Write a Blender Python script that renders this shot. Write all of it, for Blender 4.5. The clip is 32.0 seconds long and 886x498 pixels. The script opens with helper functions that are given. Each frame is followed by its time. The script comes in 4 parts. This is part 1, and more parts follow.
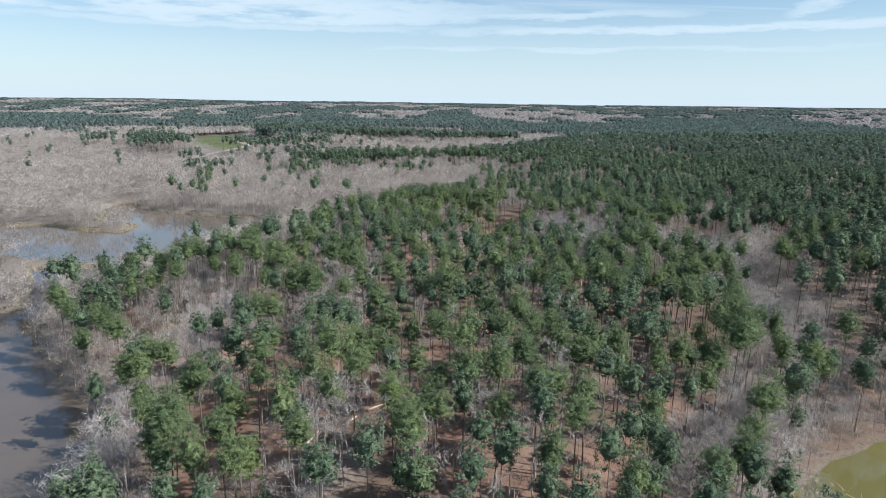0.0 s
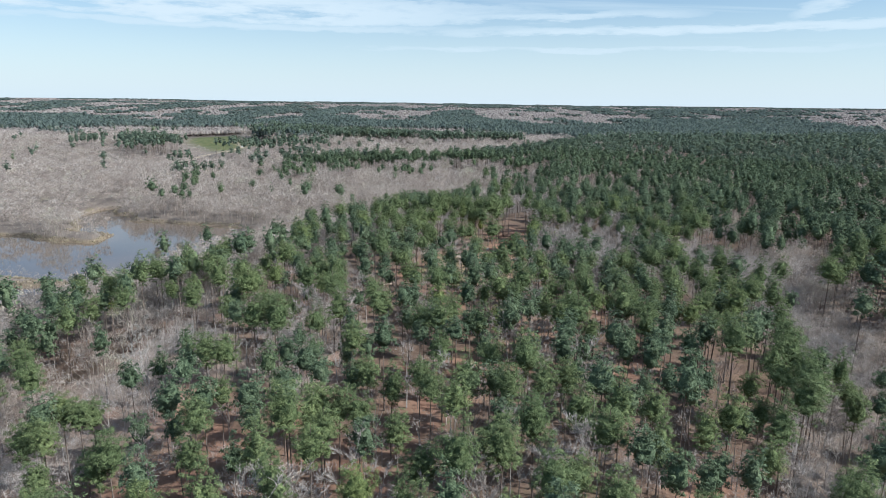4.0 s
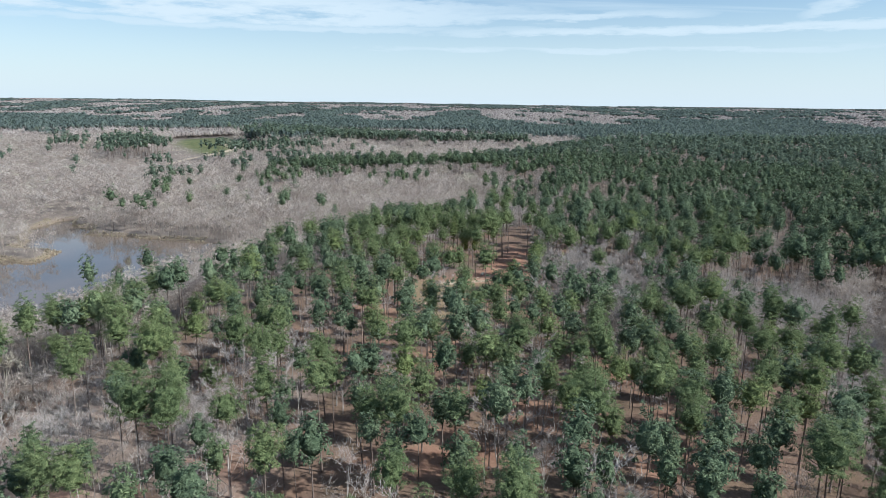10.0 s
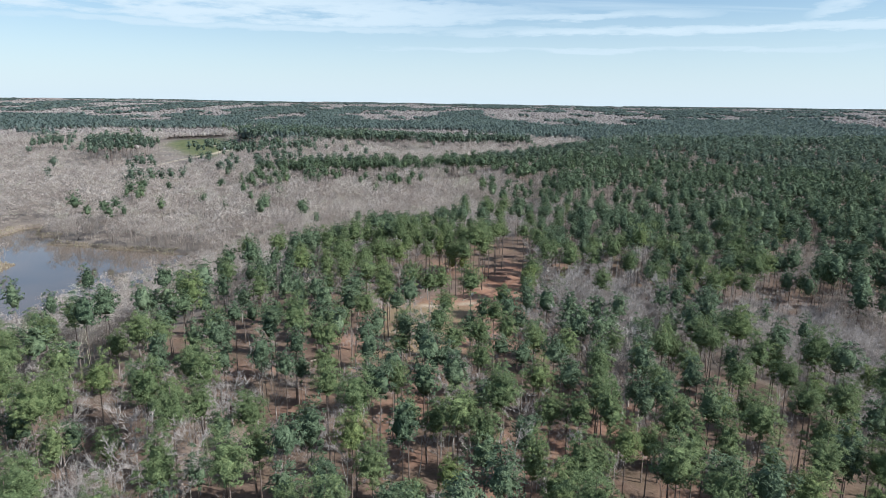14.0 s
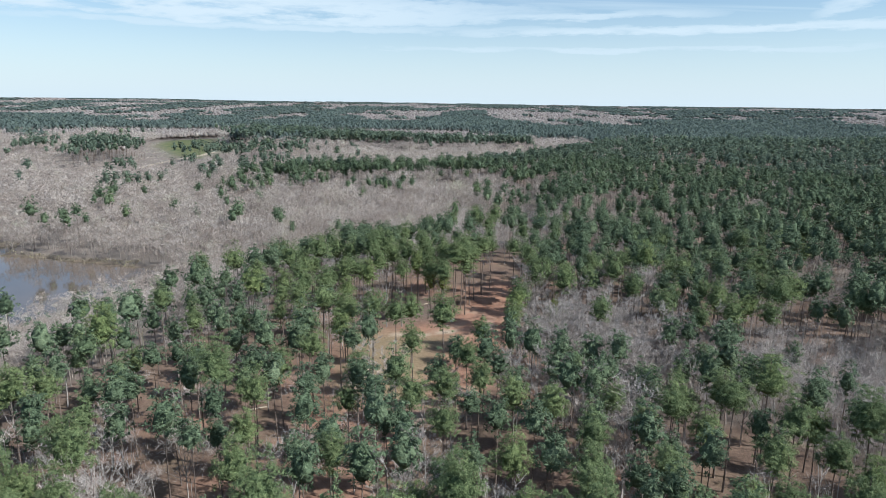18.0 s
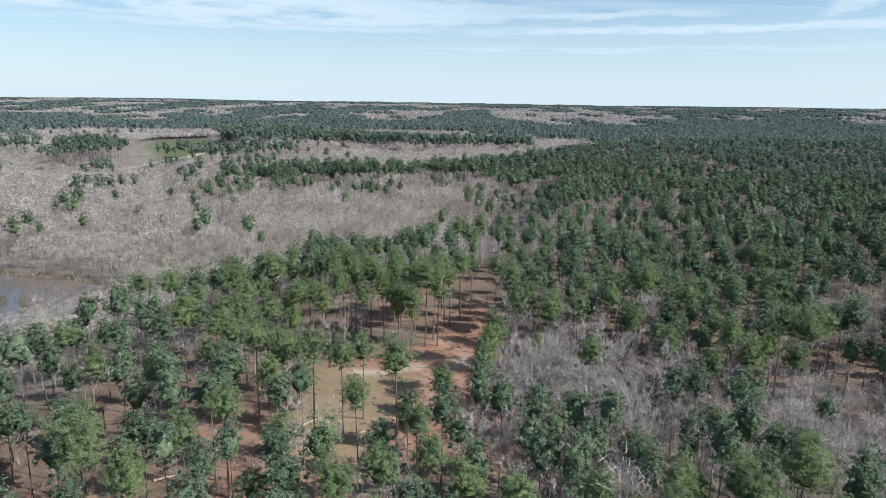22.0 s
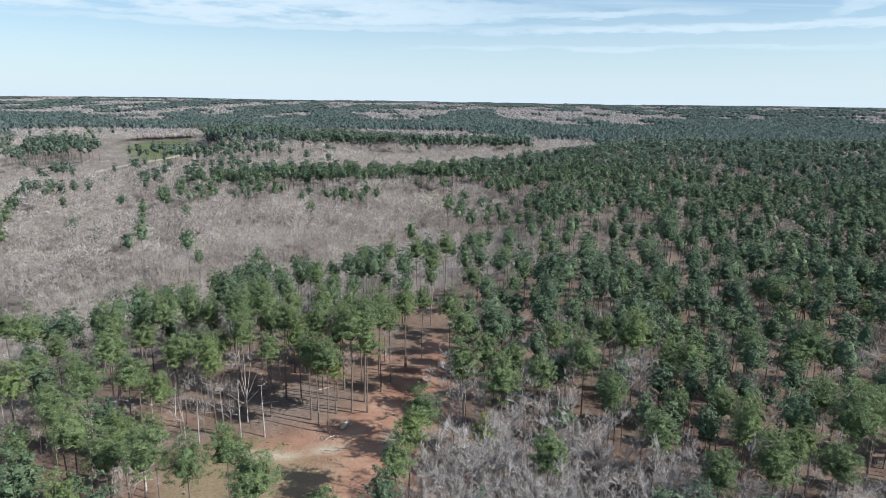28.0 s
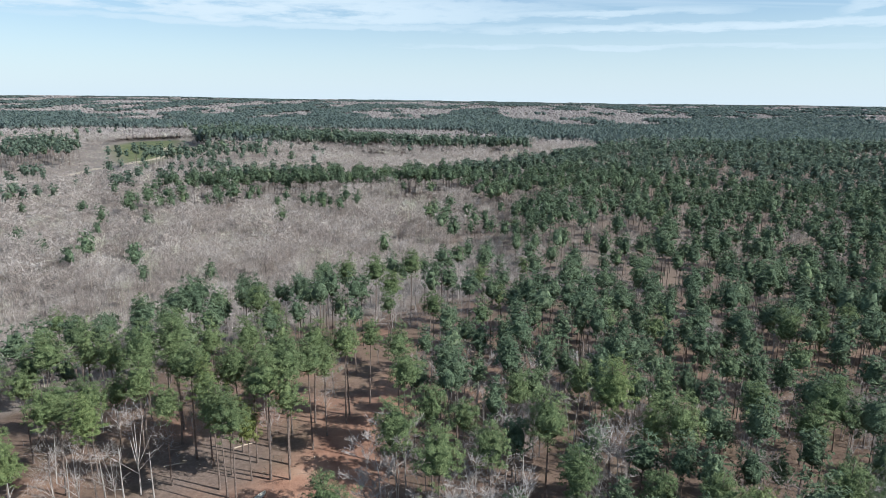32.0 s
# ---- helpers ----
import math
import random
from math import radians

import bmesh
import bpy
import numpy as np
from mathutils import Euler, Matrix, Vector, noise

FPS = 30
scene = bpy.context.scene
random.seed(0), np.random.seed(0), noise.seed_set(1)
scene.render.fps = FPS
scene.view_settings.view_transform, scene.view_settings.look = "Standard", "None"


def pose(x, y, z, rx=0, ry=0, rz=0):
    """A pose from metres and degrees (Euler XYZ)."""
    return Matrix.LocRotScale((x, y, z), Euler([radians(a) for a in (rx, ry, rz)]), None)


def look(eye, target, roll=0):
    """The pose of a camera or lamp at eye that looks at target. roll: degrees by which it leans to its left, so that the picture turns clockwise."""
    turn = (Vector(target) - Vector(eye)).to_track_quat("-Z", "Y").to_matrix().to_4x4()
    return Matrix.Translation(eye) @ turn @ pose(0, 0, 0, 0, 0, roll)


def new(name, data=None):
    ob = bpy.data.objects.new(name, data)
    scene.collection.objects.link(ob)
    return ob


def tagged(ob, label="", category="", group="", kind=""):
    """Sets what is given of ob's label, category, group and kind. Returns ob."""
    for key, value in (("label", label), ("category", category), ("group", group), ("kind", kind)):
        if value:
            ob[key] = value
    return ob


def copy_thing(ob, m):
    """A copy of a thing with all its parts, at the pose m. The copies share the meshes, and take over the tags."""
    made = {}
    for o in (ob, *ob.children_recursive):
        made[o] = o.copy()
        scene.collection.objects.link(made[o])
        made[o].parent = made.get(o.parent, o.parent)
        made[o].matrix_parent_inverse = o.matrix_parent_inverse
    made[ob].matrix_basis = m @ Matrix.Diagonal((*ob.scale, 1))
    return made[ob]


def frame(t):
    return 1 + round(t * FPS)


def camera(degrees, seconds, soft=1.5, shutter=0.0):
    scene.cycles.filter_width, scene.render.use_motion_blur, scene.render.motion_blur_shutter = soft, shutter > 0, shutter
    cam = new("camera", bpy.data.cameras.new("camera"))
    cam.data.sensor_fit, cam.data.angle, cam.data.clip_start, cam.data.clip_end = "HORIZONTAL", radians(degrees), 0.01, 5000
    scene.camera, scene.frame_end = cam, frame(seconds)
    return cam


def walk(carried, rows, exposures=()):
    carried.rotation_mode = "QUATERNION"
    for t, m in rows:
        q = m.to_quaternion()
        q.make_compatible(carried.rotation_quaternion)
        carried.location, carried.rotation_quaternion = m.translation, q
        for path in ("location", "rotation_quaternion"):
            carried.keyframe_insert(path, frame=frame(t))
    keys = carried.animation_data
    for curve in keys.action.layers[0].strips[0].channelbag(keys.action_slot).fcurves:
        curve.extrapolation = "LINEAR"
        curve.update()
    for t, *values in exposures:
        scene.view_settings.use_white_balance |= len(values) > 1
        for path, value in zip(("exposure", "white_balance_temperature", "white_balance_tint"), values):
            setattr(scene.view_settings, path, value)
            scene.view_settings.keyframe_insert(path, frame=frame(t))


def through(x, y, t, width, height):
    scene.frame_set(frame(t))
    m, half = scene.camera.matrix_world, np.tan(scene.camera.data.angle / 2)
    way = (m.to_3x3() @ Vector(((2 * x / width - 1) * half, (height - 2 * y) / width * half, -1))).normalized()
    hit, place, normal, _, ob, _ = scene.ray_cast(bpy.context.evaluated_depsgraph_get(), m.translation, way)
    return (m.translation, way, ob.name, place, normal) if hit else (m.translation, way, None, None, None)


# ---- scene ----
cam = camera(70, 32.0, soft=0.85)

# seconds, x, y, z, turn to the left, tilt downwards, lean (degrees)
FLIGHT = [
    (0, 0.00, 0.00, 70.00, 0.000, 13.075, 0.692),
    (2, 1.05, 14.30, 69.93, 0.184, 13.055, 0.697),
    (4, 2.52, 28.46, 69.84, 0.372, 13.039, 0.703),
    (6, 4.39, 42.47, 69.74, 0.564, 13.026, 0.709),
    (8, 6.63, 56.33, 69.63, 0.761, 13.017, 0.715),
    (10, 9.22, 70.04, 69.51, 0.962, 13.012, 0.721),
    (12, 12.14, 83.59, 69.39, 1.168, 13.011, 0.726),
    (14, 15.36, 96.99, 69.28, 1.378, 13.014, 0.731),
    (16, 18.85, 110.22, 69.18, 1.593, 13.021, 0.736),
    (18, 22.59, 123.29, 69.09, 1.814, 13.033, 0.739),
    (20, 26.57, 136.19, 69.02, 2.039, 13.049, 0.742),
    (22, 30.74, 148.93, 68.98, 2.269, 13.070, 0.743),
    (24, 35.10, 161.49, 68.96, 2.505, 13.095, 0.743),
    (26, 39.61, 173.88, 68.98, 2.746, 13.126, 0.741),
    (28, 44.26, 186.10, 69.04, 2.993, 13.161, 0.737),
    (30, 49.01, 198.13, 69.15, 3.245, 13.202, 0.732),
    (32, 53.84, 209.99, 69.30, 3.504, 13.248, 0.724),
]


def flight_pose(x, y, z, turn, tilt, lean):
    a, b = radians(turn), radians(tilt)
    way = Vector((-math.sin(a) * math.cos(b), math.cos(a) * math.cos(b), -math.sin(b)))
    return look((x, y, z), Vector((x, y, z)) + way * 100, lean)


walk(cam, [(r[0], flight_pose(*r[1:])) for r in FLIGHT], [(0.0, 0.45, 5800, 6.5), (32.0, 0.45, 5800, 6.5)])

# ---- light: clear late-winter day, sun behind and to the right of the flight ----
SUN_TO = Vector((0.97, -0.25, 0)).normalized()
SUN_HEIGHT = radians(38)
sun_way = Vector((SUN_TO.x * math.cos(SUN_HEIGHT), SUN_TO.y * math.cos(SUN_HEIGHT), math.sin(SUN_HEIGHT)))
sun = new("sun", bpy.data.lights.new("sun", "SUN"))
sun.data.energy, sun.data.angle, sun.data.color = 5.0, radians(0.53), (1.0, 0.95, 0.87)
sun.matrix_world = look(sun_way * 500, (0, 0, 0))


CIRRUS = [(-0.42, 0.70, 0.138, -0.018, 0.031, 1.0), (0.35, 0.55, 0.104, 0.004, 0.010, 0.95), (0.15, 0.28, 0.124, 0.01, 0.009, 0.85),
          (-0.3, 0.5, 0.105, 0.0, 0.010, 0.8), (0.52, 0.07, 0.135, 0.35, 0.018, 0.8), (0.2, 0.6, 0.078, 0.0, 0.008, 0.85)]


def build_world():
    world = bpy.data.worlds.new("sky")
    scene.world = world
    world.use_nodes = True
    nt = world.node_tree
    N, L = nt.nodes, nt.links
    N.clear()
    out = N.new("ShaderNodeOutputWorld")
    bg = N.new("ShaderNodeBackground")
    sky = N.new("ShaderNodeTexSky")
    sky.sky_type, sky.sun_disc = "NISHITA", False
    sky.sun_elevation = SUN_HEIGHT
    sky.sun_rotation = math.atan2(SUN_TO.x, SUN_TO.y)
    sky.air_density, sky.dust_density, sky.ozone_density = 1.0, 0.3, 2.0
    hue = N.new("ShaderNodeHueSaturation"); hue.inputs["Saturation"].default_value = 1.2
    L.new(sky.outputs[0], hue.inputs["Color"])
    co = N.new("ShaderNodeTexCoord")
    sep = N.new("ShaderNodeSeparateXYZ")
    L.new(co.outputs["Generated"], sep.inputs[0])
    # high thin cloud on a flat layer: way.xy / (way.z + c)
    add = N.new("ShaderNodeMath"); add.operation = "ADD"; add.inputs[1].default_value = 0.06
    L.new(sep.outputs[2], add.inputs[0])
    mx = N.new("ShaderNodeMath"); mx.operation = "MAXIMUM"; mx.inputs[1].default_value = 0.03
    L.new(add.outputs[0], mx.inputs[0])
    comb = N.new("ShaderNodeCombineXYZ")
    for k in (0, 1):
        d = N.new("ShaderNodeMath"); d.operation = "DIVIDE"
        L.new(sep.outputs[k], d.inputs[0]); L.new(mx.outputs[0], d.inputs[1])
        L.new(d.outputs[0], comb.inputs[k])
    mp = N.new("ShaderNodeMapping")
    mp.inputs["Rotation"].default_value = (0, 0, radians(4))
    mp.inputs["Scale"].default_value = (0.2, 1.0, 1)
    mp.inputs["Location"].default_value = (3.3, 1.2, 0)
    L.new(comb.outputs[0], mp.inputs[0])
    n1 = N.new("ShaderNodeTexNoise"); n1.inputs["Scale"].default_value = 1.0
    n1.inputs["Detail"].default_value = 7; n1.inputs["Roughness"].default_value = 0.58; n1.inputs["Distortion"].default_value = 0.35
    L.new(mp.outputs[0], n1.inputs["Vector"])
    rp = N.new("ShaderNodeMapRange"); rp.inputs[1].default_value = 0.42; rp.inputs[2].default_value = 0.75
    L.new(n1.outputs[0], rp.inputs[0])
    # milky air towards the horizon
    hz = N.new("ShaderNodeMapRange"); hz.inputs[1].default_value = 0.0; hz.inputs[2].default_value = 0.16
    hz.inputs[3].default_value = 0.92; hz.inputs[4].default_value = 0.18
    L.new(sep.outputs[2], hz.inputs[0])
    cl = N.new("ShaderNodeMath"); cl.operation = "MULTIPLY"; cl.inputs[1].default_value = 0.85
    L.new(rp.outputs[0], cl.inputs[0])
    both = N.new("ShaderNodeMath"); both.operation = "MAXIMUM"
    L.new(hz.outputs[0], both.inputs[0]); L.new(cl.outputs[0], both.inputs[1])

    # long cirrus streaks: heading of the middle, half length, height, rise along it, half depth, strength
    def op(kind, a, b=None, c=None):
        n = N.new("ShaderNodeMath"); n.operation = kind
        for k, v in enumerate((a, b, c)):
            if isinstance(v, (int, float)):
                n.inputs[k].default_value = v
            elif v is not None:
                L.new(v, n.inputs[k])
        return n.outputs[0]

    heading = op("ARCTAN2", sep.outputs[0], sep.outputs[1])
    ragged = N.new("ShaderNodeTexNoise"); ragged.inputs["Scale"].default_value = 1.0; ragged.inputs["Detail"].default_value = 8
    ragged.inputs["Roughness"].default_value = 0.62
    mp2 = N.new("ShaderNodeMapping"); mp2.inputs["Scale"].default_value = (7.0, 7.0, 40.0); mp2.inputs["Rotation"].default_value = (0, radians(1.5), 0)
    L.new(co.outputs["Generated"], mp2.inputs[0]); L.new(mp2.outputs[0], ragged.inputs["Vector"])
    total = both.outputs[0]
    for mid, half, up, rise, deep, strength in CIRRUS:
        off = op("SUBTRACT", heading, mid)
        dz = op("SUBTRACT", sep.outputs[2], op("MULTIPLY_ADD", off, rise, up))
        dz = op("MULTIPLY_ADD", op("SUBTRACT", ragged.outputs[0], 0.5), deep * 3.6, dz)
        across = op("SUBTRACT", 1.0, op("MINIMUM", op("ABSOLUTE", op("DIVIDE", dz, deep)), 1.0))
        ends = op("SUBTRACT", 1.0, op("MINIMUM", op("POWER", op("ABSOLUTE", op("DIVIDE", off, half)), 3.0), 1.0))
        patchy = op("MINIMUM", op("MULTIPLY", ragged.outputs[0], 1.9), 1.0)
        total = op("MAXIMUM", total, op("MULTIPLY", op("MULTIPLY", op("SMOOTH_MIN", op("MULTIPLY", across, 1.5), 1.0, 0.5), ends), op("MULTIPLY", patchy, strength)))
    mix = N.new("ShaderNodeMix"); mix.data_type = "RGBA"
    L.new(total, mix.inputs["Factor"])
    L.new(hue.outputs[0], mix.inputs["A"])
    mix.inputs["B"].default_value = (6.7, 7.5, 7.9, 1)
    L.new(mix.outputs["Result"], bg.inputs[0])
    bg.inputs[1].default_value = 0.083
    L.new(bg.outputs[0], out.inputs[0])


build_world()

# ---- materials ----


def material(name, rough=0.9):
    m = bpy.data.materials.new(name)
    m.use_nodes = True
    b = m.node_tree.nodes["Principled BSDF"]
    b.inputs["Roughness"].default_value = rough
    b.inputs["Specular IOR Level"].default_value = 0.25
    return m, m.node_tree.nodes, m.node_tree.links, b


def noise_node(N, L, scale, detail=5, rough=0.6, vector=None):
    n = N.new("ShaderNodeTexNoise")
    n.inputs["Scale"].default_value, n.inputs["Detail"].default_value, n.inputs["Roughness"].default_value = scale, detail, rough
    if vector is None:
        vector = N.new("ShaderNodeTexCoord").outputs["Object"]
    L.new(vector, n.inputs["Vector"])
    return n


def ramp(N, L, fac, stops):
    r = N.new("ShaderNodeValToRGB")
    e = r.color_ramp.elements
    while len(e) < len(stops):
        e.new(0.5)
    for k, (p, c) in enumerate(stops):
        e[k].position, e[k].color = p, (*c, 1)
    L.new(fac, r.inputs[0])
    return r.outputs[0]


def mixed(N, L, fac, a, b, mode="MIX"):
    m = N.new("ShaderNodeMix"); m.data_type = "RGBA"; m.blend_type = mode
    for key, v in (("Factor", fac), ("A", a), ("B", b)):
        if isinstance(v, (int, float)):
            m.inputs[key].default_value = v
        elif isinstance(v, tuple):
            m.inputs[key].default_value = (*v, 1)
        else:
            L.new(v, m.inputs[key])
    return m.outputs["Result"]


def attribute(N, name):
    a = N.new("ShaderNodeAttribute"); a.attribute_name = name
    return a.outputs["Fac"]


def foliage(name, dark, mid, light, per_thing, grain=2.4, rough=0.42, through=0.12):
    m, N, L, b = material(name, 0.75)
    b.inputs["Specular IOR Level"].default_value = 0.1
    geo = N.new("ShaderNodeNewGeometry")
    leaf = ramp(N, L, geo.outputs["Random Per Island"], [(0.0, dark), (0.5, mid), (1.0, light)])
    if per_thing:
        who = N.new("ShaderNodeObjectInfo").outputs["Random"]
    else:
        who = attribute(N, "tint")
    tone = ramp(N, L, who, [(0.0, (0.84, 0.87, 0.84)), (0.5, (1.0, 1.0, 0.96)), (0.9, (1.08, 1.07, 0.98)), (1.0, (1.19, 1.16, 0.92))])
    col = mixed(N, L, 1.0, leaf, tone, "MULTIPLY")
    co = N.new("ShaderNodeTexCoord").outputs["Object"]
    # Noise pales tufts and darkens the hollows between, as shade in the colour.
    tuft = noise_node(N, L, grain, 4, 0.65, co)
    col = mixed(N, L, 1.0, col, ramp(N, L, tuft.outputs[0], [(0.3, (1 - rough, 1 - 0.93 * rough, 1 - rough)), (0.7, (1 + 0.95 * rough, 1 + 0.9 * rough, 1 + 0.72 * rough))]), "MULTIPLY")
    L.new(col, b.inputs["Base Color"])
    bp = N.new("ShaderNodeBump"); bp.inputs["Strength"].default_value = 1.0; bp.inputs["Distance"].default_value = min(0.9 / grain, 0.6)
    L.new(tuft.outputs[0], bp.inputs["Height"]); L.new(bp.outputs[0], b.inputs["Normal"])
    tr = N.new("ShaderNodeBsdfTranslucent")
    L.new(col, tr.inputs[0])
    ms = N.new("ShaderNodeMixShader"); ms.inputs[0].default_value = through
    L.new(b.outputs[0], ms.inputs[1]); L.new(tr.outputs[0], ms.inputs[2])
    L.new(ms.outputs[0], N["Material Output"].inputs[0])
    return m


def bark(name, low, high, scale=3.0, tinted=False, scattered=False):
    m, N, L, b = material(name, 0.92)
    n = noise_node(N, L, scale, 6)
    col = ramp(N, L, n.outputs[0], [(0.3, low), (0.7, high)])
    geo = N.new("ShaderNodeNewGeometry")
    tone = ramp(N, L, geo.outputs["Random Per Island"], [(0.0, (0.85, 0.85, 0.85)), (1.0, (1.13, 1.12, 1.1))])
    col = mixed(N, L, 1.0, col, tone, "MULTIPLY")
    if tinted:
        tone = ramp(N, L, attribute(N, "tint"), [(0.0, (0.68, 0.64, 0.61)), (0.3, (0.88, 0.85, 0.82)), (0.7, (1.05, 1.04, 1.01)), (0.92, (1.13, 1.12, 1.09)), (1.0, (1.08, 1.15, 0.95))])
        col = mixed(N, L, 1.0, col, tone, "MULTIPLY")
    L.new(col, b.inputs["Base Color"])
    bp = N.new("ShaderNodeBump"); bp.inputs["Strength"].default_value = 0.5; bp.inputs["Distance"].default_value = 0.05
    L.new(n.outputs[0], bp.inputs["Height"]); L.new(bp.outputs[0], b.inputs["Normal"])
    if scattered:
        tr = N.new("ShaderNodeBsdfTranslucent")
        L.new(col, tr.inputs[0])
        ms = N.new("ShaderNodeMixShader"); ms.inputs[0].default_value = 0.38
        L.new(b.outputs[0], ms.inputs[1]); L.new(tr.outputs[0], ms.inputs[2])
        L.new(ms.outputs[0], N["Material Output"].inputs[0])
    return m


M_NEEDLE = foliage("pine needles", (0.094, 0.126, 0.062), (0.147, 0.185, 0.091), (0.216, 0.255, 0.127), True, 2.2, 0.38, 0.04)
M_NEEDLE_WOOD = foliage("pine needles of the wood", (0.070, 0.099, 0.063), (0.112, 0.149, 0.095), (0.164, 0.205, 0.132), False, 2.2, 0.38, 0.04)
# Paler and greyer than the nearer needles: valley haze is painted into the colour.
M_NEEDLE_VALLEY_HAZED = foliage("valley pine needles with painted haze", (0.084, 0.113, 0.088), (0.128, 0.163, 0.129), (0.178, 0.220, 0.172), False, 1.1, 0.3, 0.28)
# Blue-grey lift of the distant air, put straight into the needle colour.
M_NEEDLE_HAZED = foliage("far conifer canopy with haze in its colour", (0.104, 0.132, 0.126), (0.124, 0.155, 0.148), (0.146, 0.178, 0.168), False, 0.3, 0.12, 0.35)
M_PINE_BARK = bark("pine bark", (0.095, 0.07, 0.058), (0.26, 0.205, 0.175))
M_GREY_BARK = bark("grey hardwood bark", (0.22, 0.197, 0.18), (0.48, 0.44, 0.405))
M_PALE_BARK = bark("pale weathered bark", (0.25, 0.23, 0.21), (0.45, 0.425, 0.395))
M_TWIG = bark("bare twigs", (0.31, 0.274, 0.252), (0.53, 0.472, 0.438), 0.3)
M_TWIG_WOOD = bark("bare twigs of the thicket", (0.405, 0.357, 0.328), (0.575, 0.513, 0.473), 0.15, True, True)
# Darker than nearer twigs: shade inside the solid crowns is in the colour.
M_TWIG_FAR = bark("far leafless canopy, self-shade in colour", (0.21, 0.186, 0.178), (0.315, 0.284, 0.273), 0.03, True)
M_BRUSH = bark("dry brush", (0.15, 0.126, 0.106), (0.29, 0.248, 0.214), 0.3, True)
M_LOG = bark("peeled log wood", (0.42, 0.33, 0.24), (0.66, 0.56, 0.44), 4.0)
M_REED = bark("dry marsh grass", (0.24, 0.205, 0.15), (0.42, 0.37, 0.285), 0.4, True)
M_SLASH = bark("dry slash", (0.16, 0.125, 0.098), (0.32, 0.26, 0.21), 1.0)


def ground_material():
    m, N, L, b = material("forest floor", 0.97)
    co = N.new("ShaderNodeTexCoord").outputs["Object"]
    fine = noise_node(N, L, 1.6, 8, 0.7, co)
    mid = noise_node(N, L, 0.16, 6, 0.6, co)
    big = noise_node(N, L, 0.02, 4, 0.55, co)
    flood = ramp(N, L, fine.outputs[0], [(0.25, (0.13, 0.108, 0.091)), (0.5, (0.21, 0.175, 0.148)), (0.8, (0.30, 0.252, 0.214))])
    straw = ramp(N, L, fine.outputs[0], [(0.25, (0.06, 0.038, 0.028)), (0.5, (0.155, 0.092, 0.066)), (0.8, (0.30, 0.195, 0.142))])
    dull = ramp(N, L, mid.outputs[0], [(0.35, (0.11, 0.085, 0.065)), (0.5, (0.21, 0.16, 0.12)), (0.65, (0.16, 0.135, 0.085))])
    straw = mixed(N, L, 0.42, straw, dull)
    clay = ramp(N, L, mid.outputs[0], [(0.32, (0.30, 0.148, 0.097)), (0.52, (0.40, 0.215, 0.142)), (0.72, (0.48, 0.315, 0.226))])
    clay = mixed(N, L, 0.3, clay, straw)
    grass = ramp(N, L, mid.outputs[0], [(0.35, (0.075, 0.095, 0.036)), (0.55, (0.118, 0.128, 0.052)), (0.75, (0.17, 0.158, 0.076))])
    mud = ramp(N, L, fine.outputs[0], [(0.3, (0.10, 0.075, 0.055)), (0.8, (0.24, 0.19, 0.14))])
    dead = ramp(N, L, fine.outputs[0], [(0.3, (0.17, 0.135, 0.075)), (0.55, (0.27, 0.21, 0.125)), (0.8, (0.38, 0.30, 0.19))])
    col = mixed(N, L, attribute(N, "pine_floor"), flood, straw)
    litter = ramp(N, L, fine.outputs[0], [(0.25, (0.17, 0.130, 0.105)), (0.5, (0.29, 0.228, 0.188)), (0.8, (0.42, 0.345, 0.285))])
    col = mixed(N, L, attribute(N, "litter"), col, litter)
    col = mixed(N, L, attribute(N, "clay"), col, clay)
    col = mixed(N, L, attribute(N, "dry_grass"), col, dead)
    sand = ramp(N, L, fine.outputs[0], [(0.3, (0.36, 0.29, 0.21)), (0.8, (0.55, 0.47, 0.36))])
    ash = ramp(N, L, fine.outputs[0], [(0.3, (0.12, 0.095, 0.08)), (0.8, (0.28, 0.22, 0.19))])
    col = mixed(N, L, attribute(N, "ash"), col, ash)
    gravel = ramp(N, L, fine.outputs[0], [(0.3, (0.24, 0.21, 0.18)), (0.8, (0.41, 0.375, 0.33))])
    col = mixed(N, L, attribute(N, "gravel"), col, gravel)
    col = mixed(N, L, attribute(N, "green_field"), col, grass)
    col = mixed(N, L, attribute(N, "sand"), col, sand)
    col = mixed(N, L, attribute(N, "shore"), col, mud)
    tone = ramp(N, L, big.outputs[0], [(0.3, (0.82, 0.82, 0.82)), (0.7, (1.15, 1.12, 1.1))])
    L.new(mixed(N, L, 1.0, col, tone, "MULTIPLY"), b.inputs["Base Color"])
    bp = N.new("ShaderNodeBump"); bp.inputs["Strength"].default_value = 0.8; bp.inputs["Distance"].default_value = 0.25
    L.new(fine.outputs[0], bp.inputs["Height"]); L.new(bp.outputs[0], b.inputs["Normal"])
    return m


def water_material(name, shallow, deep):
    m, N, L, b = material(name, 0.06)
    b.inputs["Specular IOR Level"].default_value = 0.5
    co = N.new("ShaderNodeTexCoord").outputs["Object"]
    n = noise_node(N, L, 0.03, 4, 0.5, co)
    L.new(ramp(N, L, n.outputs[0], [(0.35, deep), (0.65, shallow)]), b.inputs["Base Color"])
    w = noise_node(N, L, 1.2, 3, 0.5, co)
    bp = N.new("ShaderNodeBump"); bp.inputs["Strength"].default_value = 0.06; bp.inputs["Distance"].default_value = 0.05
    L.new(w.outputs[0], bp.inputs["Height"]); L.new(bp.outputs[0], b.inputs["Normal"])
    return m


M_GROUND = ground_material()
M_LAKE = water_material("muddy lake water", (0.155, 0.115, 0.085), (0.105, 0.085, 0.07))
